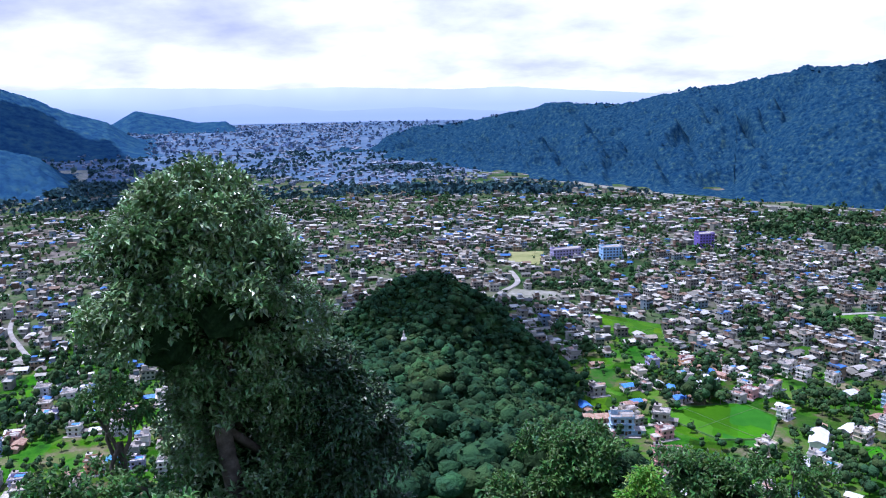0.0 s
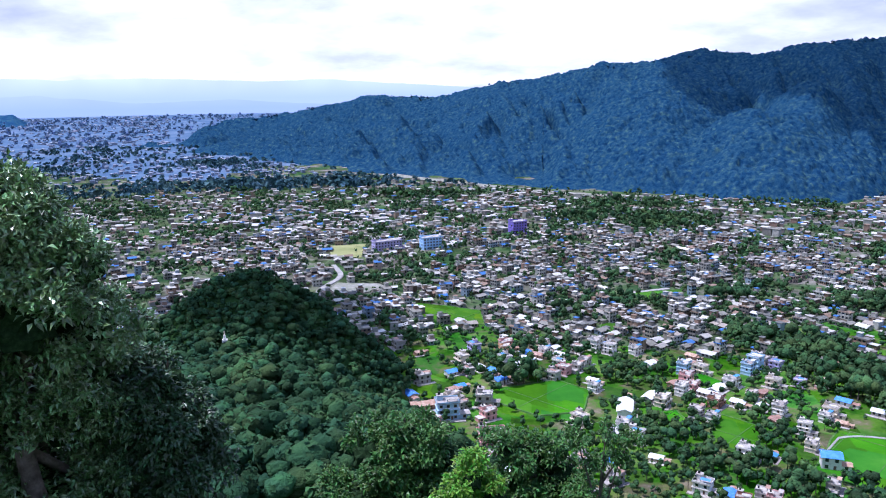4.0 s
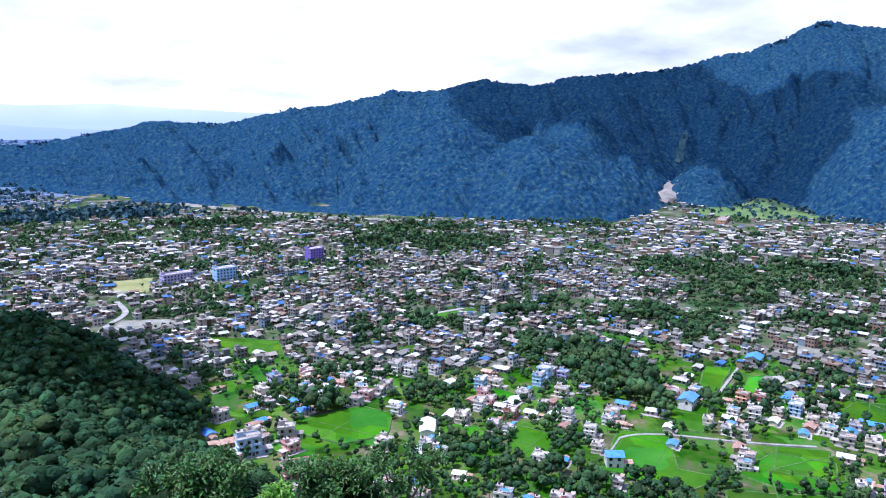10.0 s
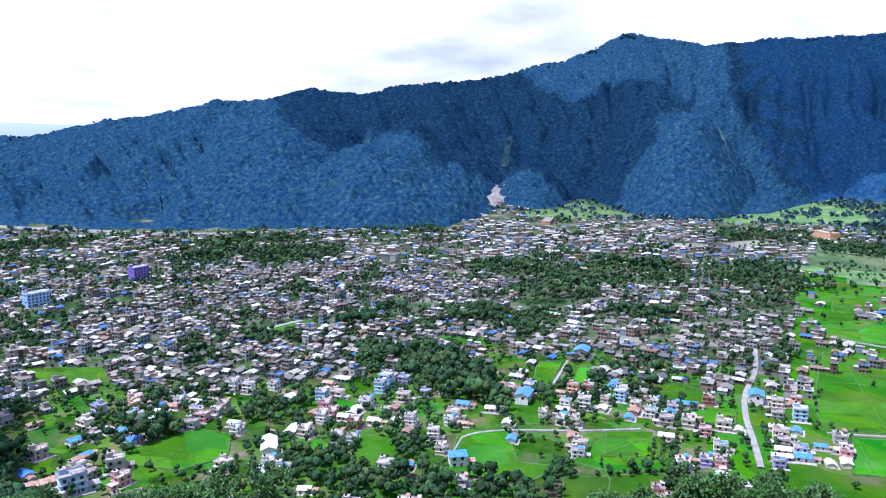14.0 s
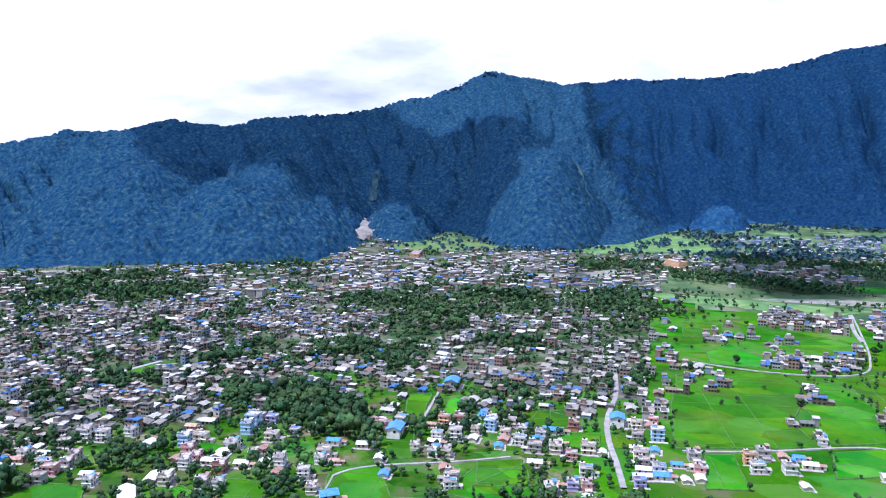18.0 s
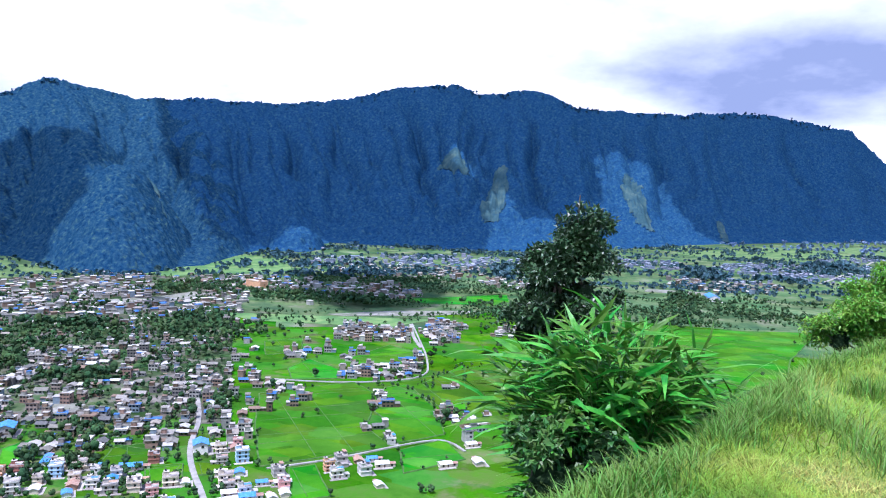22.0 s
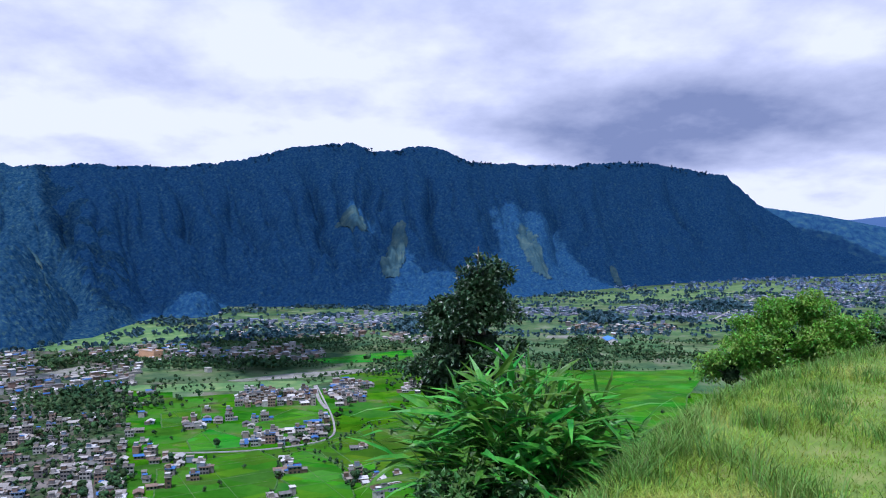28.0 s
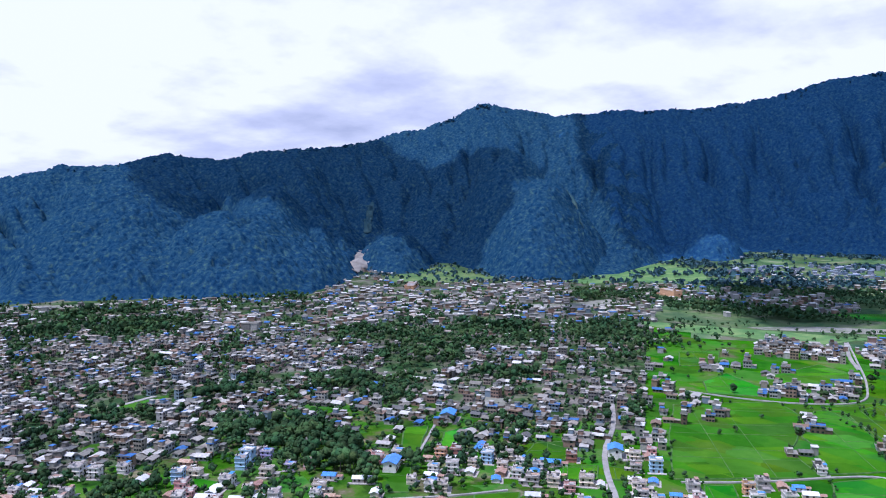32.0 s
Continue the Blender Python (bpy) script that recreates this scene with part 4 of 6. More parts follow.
R_ZINC = mat("zinc_roof_sheet", [(0.48, 0.48, 0.47), (0.66, 0.66, 0.66), (0.74, 0.74, 0.74)], 0.4, rough=0.4, rand="object", spread=0.2)
R_RUST = mat("rusty_roof_sheet", [(0.22, 0.12, 0.08), (0.36, 0.22, 0.15), (0.46, 0.36, 0.28)], 0.5, rough=0.7, rand="object", spread=0.2)
M_PANE = mat("window_glass", [(0.012, 0.016, 0.022), (0.02, 0.026, 0.034)], 0.5, rough=0.12, spec=0.6)
M_FRAME = mat("window_frame_wood", [(0.10, 0.06, 0.04), (0.18, 0.11, 0.07)], 3.0)
M_TANK = mat("black_plastic_tank", [(0.015, 0.015, 0.017), (0.03, 0.03, 0.032)], 2.0, rough=0.4)
M_DOOR = mat("door_wood", [(0.08, 0.045, 0.03), (0.14, 0.08, 0.05)], 2.0)
M_YARD = mat("paved_yard", [(0.20, 0.18, 0.15), (0.33, 0.30, 0.26), (0.45, 0.42, 0.38)], 0.5, rand="object", spread=0.3)
M_RAIL = mat("painted_rail", [(0.6, 0.6, 0.58), (0.7, 0.7, 0.68)], 2.0)


def window_mesh(w, h):
    """The frame round an opening, as one ring."""
    t, v, f = 0.11, [], []
    for y in (-0.14, 0.02):
        for k in (t, 0):
            v += [(-w / 2 - k, y, -h / 2 - k), (w / 2 + k, y, -h / 2 - k), (w / 2 + k, y, h / 2 + k), (-w / 2 - k, y, h / 2 + k)]
    for i in range(4):
        j = (i + 1) % 4
        f += [(i, j, 4 + j, 4 + i), (i, 8 + i, 8 + j, j), (4 + i, 4 + j, 12 + j, 12 + i)]
    return mesh("window", v, f, [M_FRAME])


PANE = Shell().box(-0.66, 0.66, -0.07, 0.0, -0.68, 0.68, 0, True).mesh("pane", [M_PANE])


def window(root, m):
    ob = part("window", WIN, root)
    ob.matrix_basis = m
    part("pane", PANE, ob, "dark glass pane")


WIN = window_mesh(1.3, 1.35)
TANK = Shell().drum(0, 0, 0, 1.5, 0.62).mesh("water_tank", [M_TANK])
DOOR = Shell().box(-0.55, 0.55, -0.1, 0.02, 0, 2.1, 0, True).mesh("door", [M_DOOR])


def house(label, wall, storeys, w, d, roof, group="houses of the valley town", balcony=False, wing=1, canopy_mat=None):
    """A small town house: body, roof, parapet or sheets, openings and rooftop things. Its base is its origin."""
    h = 3.0 * storeys + 0.3
    root = new("house")
    tagged(root, label, "house", group)
    s = Shell().box(-w / 2, w / 2, -d / 2, d / 2, -1.5, h)
    s.box(-w / 2 - 0.15, w / 2 + 0.15, -d / 2 - 0.15, d / 2 + 0.15, -1.5, 0.35)
    if roof == "flat":
        s.box(-w / 2 + 0.4, -w / 2 + 3.6, d / 2 - 3.4, d / 2 - 0.3, h + 0.2, h + 2.7)
    part("wall", s.mesh("wall", [wall]), root)
    if roof == "flat":
        part("roof_slab", Shell().box(-w / 2 - 0.6, w / 2 + 0.6, -d / 2 - 0.7, d / 2 + 0.5, h, h + 0.2, 0, True).mesh("roof_slab", [R_CONC]), root, "weathered concrete roof slab")
        p = Shell()
        for x0, x1, y0, y1 in ((-w / 2 - 0.5, w / 2 + 0.5, -d / 2 - 0.6, -d / 2 - 0.45), (-w / 2 - 0.5, w / 2 + 0.5, d / 2 + 0.25, d / 2 + 0.4),
                               (-w / 2 - 0.5, -w / 2 - 0.35, -d / 2 - 0.45, d / 2 + 0.25), (w / 2 + 0.35, w / 2 + 0.5, -d / 2 - 0.45, d / 2 + 0.25)):
            p.box(x0, x1, y0, y1, h + 0.2, h + 1.0)
        part("parapet", p.mesh("parapet", [wall]), root)
        part("stair_roof", Shell().box(-w / 2 + 0.1, -w / 2 + 3.9, d / 2 - 3.7, d / 2, h + 2.7, h + 2.85, 0, True).mesh("stair_roof", [R_CONC]), root)
        t = part("water_tank", TANK, root, "black plastic water tank")
        t.matrix_basis = pose(-w / 2 + 1.6, d / 2 - 1.8, h + 2.85)
        for k in range(1, storeys):
            part("ledge", Shell().box(-w / 2 - 0.45, w / 2 + 0.45, -d / 2 - (1.2 if balcony else 0.5), d / 2 + 0.3, 3.0 * k + 0.2, 3.0 * k + 0.36, 0, True).mesh("ledge", [wall]), root)
            if balcony:
                b = Shell()
                for x in np.linspace(-w / 2 - 0.35, w / 2 + 0.35, 9):
                    b.box(x - 0.03, x + 0.03, -d / 2 - 1.15, -d / 2 - 1.09, 3.0 * k + 0.36, 3.0 * k + 1.2)
                b.box(-w / 2 - 0.4, w / 2 + 0.4, -d / 2 - 1.17, -d / 2 - 1.07, 3.0 * k + 1.2, 3.0 * k + 1.28)
                part("balcony_rail", b.mesh("balcony_rail", [M_RAIL]), root)
    else:
        rm = {"blue": R_BLUE, "zinc": R_ZINC, "rust": R_RUST}[roof]
        part("roof", Shell().gable(-w / 2 - 0.7, w / 2 + 0.7, -d / 2 - 0.8, d / 2 + 0.8, h - 0.15, 0.22 * d, m=0).mesh("roof", [rm]), root, {"blue": "blue painted metal sheet roof", "zinc": "bright zinc sheet roof", "rust": "rusty metal sheet roof"}[roof])
        for x in (-w / 2 + 0.01, w / 2 - 0.01):
            g, i = Shell(), 0
            g.v += [(x - 0.1, -d / 2, h), (x - 0.1, d / 2, h), (x - 0.1, 0, h + 0.2 * d), (x + 0.1, -d / 2, h), (x + 0.1, d / 2, h), (x + 0.1, 0, h + 0.2 * d)]
            g.f += [(i, i + 1, i + 2), (i + 5, i + 4, i + 3), (i, i + 2, i + 5, i + 3), (i + 1, i + 4, i + 5, i + 2)]
            g.m += [0, 0, 0, 0]
            part("gable", g.mesh("gable", [wall]), root)
    # lower wing, paved yard and terrace posts
    if wing:
        ww, wd = w * 0.55, d * 0.62
        x0, y0 = (w / 2 if wing > 0 else -w / 2 - ww), -d / 2 + 0.8
        part("wing", Shell().box(x0, x0 + ww, y0, y0 + wd, -1.5, 2.7).mesh("wing", [wall]), root)
        if roof == "flat":
            part("wing_roof", Shell().box(x0 - 0.3, x0 + ww + 0.3, y0 - 0.5, y0 + wd + 0.3, 2.7, 2.88, 0, True).mesh("wing_roof", [R_CONC]), root)
        else:
            part("wing_roof", Shell().gable(x0 - 0.3, x0 + ww + 0.5, y0 - 0.4, y0 + wd + 0.4, 2.65, 0.7).mesh("wing_roof", [R_RUST]), root, "rusty sheet roof of the lower wing")
        window(root, pose(x0 + ww / 2, y0 - 0.02, 1.6))
    part("yard", Shell().box(-w * 0.75, w * 0.8, -d / 2 - 3.2, -d / 2 - 0.2, -1.5, 0.5).mesh("yard", [M_YARD]), root, "paved yard in front")
    if roof == "flat" and storeys > 1:
        for px in (-0.05, 0.45):
            part("terrace_post", Shell().box(w * px - 0.15, w * px + 0.15, -d / 2 - 0.4, -d / 2 - 0.1, h + 0.2, h + 2.5).mesh("terrace_post", [wall]), root)
        part("terrace_canopy", Shell().box(-w * 0.08, w * 0.5, -d / 2 - 0.6, -d / 2 + 2.4, h + 2.5, h + 2.62, 0, True).mesh("terrace_canopy", [canopy_mat or R_CONC]), root)
    part("door", DOOR, root).matrix_basis = pose(w * 0.18, -d / 2 - 0.02, 0.35)
    n = max(2, int(w // 3.2))
    for k in range(storeys):
        for i in range(n):
            x = -w / 2 + w * (i + 0.5) / n
            if k == 0 and abs(x - w * 0.18) < 1.3:
                continue
            window(root, pose(x, -d / 2 - 0.02, 3.0 * k + 1.85))
        for sgn in ((-1,) if k % 2 else (1,)):
            window(root, pose(sgn * (w / 2 + 0.02), -d * 0.12, 3.0 * k + 1.85, 0, 0, 90 * sgn))
    return root


PROTOS = [
    house("white plastered two-storey house with a flat concrete roof", P_WHITE, 2, 9.0, 7.5, "flat", canopy_mat=R_BLUE),
    house("white plastered three-storey house with balconies and a flat roof", P_WHITE, 3, 9.5, 8.0, "flat", balcony=True),
    house("cream plastered two-storey house with a flat concrete roof", P_CREAM, 2, 9.5, 7.5, "flat", balcony=True),
    house("pink plastered two-storey house with a flat concrete roof", P_PINK, 2, 9.0, 8.0, "flat", wing=-1),
    house("orange plastered three-storey house with a rooftop terrace", P_ORANGE, 3, 9.0, 8.0, "flat", balcony=True),
    house("unfinished grey concrete two-storey house with a flat roof", P_GREY, 2, 9.5, 8.0, "flat", wing=-1, canopy_mat=R_RUST),
    house("red brick two-storey house with a flat concrete roof", P_BRICK, 2, 9.0, 7.5, "flat"),
    house("pale blue plastered three-storey house with a flat roof", P_BLUE, 3, 9.0, 8.0, "flat", wing=0, canopy_mat=R_ZINC),
    house("low white house under a blue metal sheet roof", P_WHITE, 1, 9.5, 7.0, "blue"),
    house("long low shed under a bright zinc sheet roof", P_GREY, 1, 13.0, 6.5, "zinc", wing=0),
    house("low mud plastered house under a rusty sheet roof", P_MUD, 1, 8.5, 6.0, "rust"),
    house("lilac plastered two-storey house with a flat concrete roof", P_LILAC, 2, 9.0, 7.5, "flat", wing=0, canopy_mat=R_BLUE),
    house("low cream house under a bright zinc sheet roof", P_CREAM, 1, 9.0, 6.5, "zinc"),
]
WEIGHTS = [15, 6, 12, 9, 4, 11, 7, 3, 11, 10, 14, 4, 12]


def turn_of(x, y, u):
    """Which way a house faces: along the lie of the fields, some of them turned square."""
    base = 31 + 16 * math.sin(x * 0.006 + y * 0.004) - (25 if x < 150 else 0)
    return base + (-90 if u < 0.5 else 0) + (u * 977 % 1 - 0.5) * 10


HR = np.hypot(HX, HY)
ORDER = np.argsort(HR)
NEAR = set(ORDER[:285].tolist())
NEAR_SITES = [i for i in ORDER[:285]]
rnd = random.Random(11)
USED = set()
for i in NEAR_SITES:
    x, y, u = float(HX[i]), float(HY[i]), rnd.random()
    k = rnd.choices(range(len(PROTOS)), WEIGHTS)[0]
    m = pose(x, y, float(land(x, y)) - 0.1, 0, 0, turn_of(x, y, u)) @ Matrix.Scale(rnd.uniform(0.60, 0.84), 4)
    if k not in USED:
        USED.add(k)
        PROTOS[k].matrix_basis = m
    else:
        c = copy_thing(PROTOS[k], m)
        c.matrix_basis = m
for k in range(len(PROTOS)):
    if k not in USED:
        PROTOS[k].matrix_basis = pose(20.0 + 12 * k, 560, 0)

WALLS = palette("town_walls", [(0.36, 0.35, 0.31), (0.29, 0.26, 0.20), (0.16, 0.15, 0.13), (0.40, 0.40, 0.34), (0.27, 0.18, 0.13), (0.19, 0.18, 0.16), (0.34, 0.34, 0.29), (0.25, 0.18, 0.12), (0.20, 0.26, 0.30), (0.11, 0.08, 0.05), (0.26, 0.26, 0.22), (0.30, 0.24, 0.19)])
ROOFS = palette("town_roofs", [(0.40, 0.38, 0.32), (0.20, 0.19, 0.15), (0.53, 0.52, 0.46), (0.29, 0.27, 0.23), (0.13, 0.13, 0.12), (0.23, 0.16, 0.11), (0.44, 0.42, 0.37), (0.06, 0.16, 0.38), (0.23, 0.22, 0.18), (0.33, 0.29, 0.23), (0.60, 0.59, 0.54), (0.16, 0.16, 0.14)])


def town(name, ids, label, windows, walls=WALLS, roofs=ROOFS):
    """Many far houses of the town, too many to count, in one mesh."""
    rng = random.Random(len(ids))
    V, F, M = [], [], []
    for i in ids:
        x, y, u = float(HX[i]), float(HY[i]), rng.random()
        s = Shell()
        big = rng.uniform(0.85, 1.2) * (1.3 if HR[i] > 2000 else 1.0)
        w, d = rng.uniform(5.6, 8.6) * big, rng.uniform(4.6, 6.4) * big
        st = rng.choices((1, 2, 3), (60, 33, 7))[0]
        h = 2.6 * st
        s.box(-w / 2, w / 2, -d / 2, d / 2, -1.5, h, 0)
        if st == 1 and rng.random() < 0.75:
            s.gable(-w / 2 - 0.6, w / 2 + 0.6, -d / 2 - 0.7, d / 2 + 0.7, h + 0.05, 0.22 * d, 0.15, 1)
        else:
            s.box(-w / 2 - 0.5, w / 2 + 0.5, -d / 2 - 0.5, d / 2 + 0.5, h + 0.01, h + 0.3, 1, True)
            if windows:
                s.box(-w / 2 + 0.3, -w / 2 + 3.3, d / 2 - 3.3, d / 2 - 0.2, h + 0.3, h + 2.8, 0)
                s.box(-w / 2 + 0.1, -w / 2 + 3.6, d / 2 - 3.5, d / 2, h + 2.81, h + 3.0, 1)
                for q in (-d / 2 - 0.5, d / 2 + 0.4):
                    s.box(-w / 2 - 0.5, w / 2 + 0.5, q, q + 0.12, h + 0.3, h + 1.0, 0)
        if rng.random() < 0.6:
            ww, wd = w * rng.uniform(0.4, 0.8), d * rng.uniform(0.5, 0.9)
            sx, ah = rng.choice((-1, 1)), rng.choice((2.6, 2.6, 3.0, 5.4))
            x0, y0 = (w / 2 if sx > 0 else -w / 2 - ww), rng.uniform(-d / 2, d / 2 - wd * 0.6)
            s.box(x0, x0 + ww, y0, y0 + wd, -1.5, ah, 0)
            s.box(x0 - 0.3, x0 + ww + 0.3, y0 - 0.4, y0 + wd + 0.3, ah + 0.01, ah + 0.2, 1, True)
        if windows:
            for k in range(st):
                for j in range(3):
                    cx = -w / 2 + w * (j + 0.5) / 3
                    s.box(cx - 0.75, cx + 0.75, -d / 2 - 0.06, -d / 2 + 0.02, 2.8 * k + 0.9, 2.8 * k + 2.2, 2)
                for sg in (-1, 1):
                    s.box(sg * w / 2 - 0.06, sg * w / 2 + 0.06, -d * 0.3, -d * 0.3 + 1.5, 2.8 * k + 0.9, 2.8 * k + 2.2, 2)
        m = pose(x, y, float(land(x, y)), 0, 0, turn_of(x, y, u))
        b = len(V)
        V += [tuple(m @ Vector(p)) for p in s.v]
        F += [tuple(b + q for q in f) for f in s.f]
        M += s.m
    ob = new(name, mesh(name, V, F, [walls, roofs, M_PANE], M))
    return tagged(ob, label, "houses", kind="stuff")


REST = [i for i in ORDER[285:]]
town("town_houses", [i for i in REST if HR[i] < 900], "dense pale plastered town houses with flat roofs", True)
town("far_town_houses", [i for i in REST if 900 <= HR[i] < 1500], "dense far town houses with pale roofs", False)
# Blue-grey palettes put haze into the colour of the farthest houses.
town("distant_town_houses", [i for i in REST if HR[i] >= 1500], "distant scattered houses of the plain, tinted blue for haze", False,
     palette("haze_tinted_walls", [(0.17, 0.21, 0.29), (0.22, 0.26, 0.32), (0.14, 0.18, 0.26), (0.26, 0.28, 0.34)]),
     palette("haze_tinted_roofs", [(0.21, 0.26, 0.34), (0.30, 0.33, 0.39), (0.16, 0.21, 0.30), (0.36, 0.39, 0.43), (0.25, 0.25, 0.31)]))


# buildings that stand out
M_PURPLE = paint("violet_plaster", (0.22, 0.16, 0.50))
M_SKYBLUE = paint("sky_blue_plaster", (0.34, 0.52, 0.74))


def landmark(label, wall, storeys, w, d, roof, x, y, turn, balcony=False):
    h = house(label, wall, storeys, w, d, roof, "larger buildings of the town", balcony)
    h.matrix_basis = pose(x, y, float(land(x, y)) - 0.1, 0, 0, turn)


landmark("tall sky blue block with a flat roof", M_SKYBLUE, 4, 20, 12, "flat", 166, 794, 10)
landmark("long pale lilac school block with a flat roof", P_LILAC, 3, 30, 10, "flat", 121, 800, 14)
landmark("violet five-storey building with a flat roof", M_PURPLE, 5, 17, 12, "flat", 277, 843, 12)
landmark("turquoise three-storey house with balconies", P_BLUE, 3, 11, 8, "flat", 86, 375, -4, True)
landmark("small grey two-storey block on open ground", P_GREY, 2, 8, 7, "flat", 109, 386, -20)
landmark("long white shed with a bright zinc roof", P_WHITE, 1, 17, 7, "zinc", 178, 359, 62)
landmark("pink two-storey building with a flat terrace", P_PINK, 2, 13, 8, "flat", 100, 340, -2)
landmark("long brown shed under a rusty roof", P_MUD, 1, 16, 6, "rust", 77, 389, 2)
landmark("orange school complex near the side valley", P_ORANGE, 2, 46, 14, "flat", 919, 853, 35)
landmark("long hall with a blue sheet roof across the river", P_WHITE, 2, 36, 16, "blue", 1245, -171, 5)
landmark("terracotta three-storey school block across the river", P_ORANGE, 3, 34, 14, "flat", 1081, 490, 60, True)
landmark("white house with a blue sheet roof in a field", P_WHITE, 2, 8, 7, "blue", 239, 280, -30)
landmark("large bright shed with a blue sheet roof", P_WHITE, 2, 13, 8, "blue", 326, 320, 30)
landmark("blue roofed hall beside a yard", P_GREY, 2, 12, 9, "blue", 422, 357, 30)
landmark("blue roofed house beside the valley road", P_WHITE, 2, 10, 8, "blue", 429, 229, 30)


def shrine():
    """A small white monument on the wooded spur."""
    x, y = 275 * math.sin(radians(-3.4)), 275 * math.cos(radians(-3.4))
    root = new("monument")
    root.location, root.scale = (x, y, 82.5), (0.42, 0.42, 0.42)
    tagged(root, "small white plastered monument on the wooded spur", "monument")
    s = Shell()
    s.box(-2.2, 2.2, -2.2, 2.2, -16, 1.2).box(-1.2, 1.2, -1.2, 1.2, 1.2, 2.4)
    part("plinth", s.mesh("plinth", [P_WHITE]), root)
    part("dome", Shell().drum(0, 0, 2.4, 5.2, 1.0, 0, 12).mesh("dome", [P_WHITE]), root)
    part("spire", Shell().drum(0, 0, 5.2, 8.6, 0.35, 0, 8).mesh("spire", [P_CREAM]), root)


shrine()

# ---------------------------------------------------------------- trees of the valley


def crowns(name, X, Y, Z, size, tall, leaves, material, label, seed, trunk=True, category="trees", up=0.25, solid=0):
    """Many trees in one mesh: lumpy crowns of small leaf clumps over short trunks."""
    rng = np.random.default_rng(seed)
    n = len(X)
    if n == 0:
        return None
    lobes = 5
    lc = rng.normal(0, 1, (n, lobes, 3))
    lc /= np.linalg.norm(lc, axis=2, keepdims=True)
    lc *= rng.uniform(0.25, 0.62, (n, lobes, 1))
    lr = rng.uniform(0.42, 0.66, (n, lobes))
    which = rng.integers(0, lobes, (n, leaves))
    d = rng.normal(0, 1, (n, leaves, 3))
    d[..., 2] += 0.35
    d /= np.linalg.norm(d, axis=2, keepdims=True)
    ar = np.arange(n)[:, None]
    p = lc[ar, which] + d * (lr[ar, which] * rng.uniform(0.72, 1.05, (n, leaves)))[..., None]
    sx = (size * 0.5)[:, None, None] * np.ones((1, 1, 3))
    sx[..., 2] = (tall * 0.42)[:, None]
    cen = np.stack([X, Y, Z + tall * 0.58], 1)[:, None, :]
    c = (cen + p * sx).reshape(-1, 3)
    nrm = (d + rng.normal(0, 0.26, d.shape) + np.array([0, 0, up])).reshape(-1, 3)
    nrm /= np.linalg.norm(nrm, axis=1, keepdims=True)
    ref = rng.normal(0, 1, nrm.shape)
    a = np.cross(nrm, ref)
    a /= np.linalg.norm(a, axis=1, keepdims=True)
    b = np.cross(nrm, a)
    q = (np.repeat(size, leaves) * rng.uniform(0.08, 0.17, n * leaves) * (60.0 / leaves) ** 0.5 * (0.62 if solid else 1.0))[:, None]
    k = rng.uniform(0.6, 1.2, (n * leaves, 4, 1))
    v = np.stack([c + a * q * k[:, 0], c + b * q * k[:, 1], c - a * q * k[:, 2], c - b * q * k[:, 3]], 1)
    v[:, ::2] -= (nrm * q * 0.35)[:, None, :]
    v = v.reshape(-1, 3)
    f = np.arange(len(v)).reshape(-1, 4)
    midx = np.zeros(len(f), int)
    if trunk:
        t = np.stack([X, Y, Z], 1)
        w = size * 0.035
        tv = np.stack([t + np.stack([w * math.cos(g), w * math.sin(g), 0 * w - 1], 1) for g in (0, 2.1, 4.2)] + [t + np.stack([0.4 * w * math.cos(g), 0.4 * w * math.sin(g), tall * 0.6], 1) for g in (0, 2.1, 4.2)], 1)
        base = len(v) + 6 * np.arange(n)[:, None]
        tf = np.concatenate([base + np.array([i, (i + 1) % 3, 3 + (i + 1) % 3, 3 + i]) for i in range(3)], 0)
        v = np.concatenate([v, tv.reshape(-1, 3)])
        f = np.concatenate([f, tf])
        midx = np.concatenate([midx, np.ones(len(tf), int)])
    faces = f.tolist()
    if solid:
        # lumps of dense foliage that the loose leaf clumps stand out from
        g = (1 + 5 ** 0.5) / 2
        ico = np.array([(-1, g, 0), (1, g, 0), (-1, -g, 0), (1, -g, 0), (0, -1, g), (0, 1, g), (0, -1, -g), (0, 1, -g), (g, 0, -1), (g, 0, 1), (-g, 0, -1), (-g, 0, 1)]) / (1 + g * g) ** 0.5
        tri = np.array([(0, 11, 5), (0, 5, 1), (0, 1, 7), (0, 7, 10), (0, 10, 11), (1, 5, 9), (5, 11, 4), (11, 10, 2), (10, 7, 6), (7, 1, 8), (3, 9, 4), (3, 4, 2), (3, 2, 6), (3, 6, 8), (3, 8, 9), (4, 9, 5), (2, 4, 11), (6, 2, 10), (8, 6, 7), (9, 8, 1)])
        shape = ico[None, None] * (lr[:, :solid, None, None] * rng.uniform(0.72, 1.12, (n, solid, 12, 1)))
        lv = (cen[:, None] + (lc[:, :solid, None] + shape) * sx[:, None]).reshape(-1, 3)
        lf = (tri[None] + (len(v) + 12 * np.arange(n * solid))[:, None, None]).reshape(-1, 3)
        v = np.concatenate([v, lv])
        faces += lf.tolist()
        midx = np.concatenate([midx, np.zeros(len(lf), int)])
    ob = new(name, mesh(name, v, faces, [material, M_BARK], midx, smooth=solid > 0))
    return tagged(ob, label, category, kind="stuff")


M_BARK = mat("bark", [(0.05, 0.038, 0.03), (0.10, 0.08, 0.06), (0.17, 0.14, 0.11)], 6.0, bump=0.03, bump_scale=30)


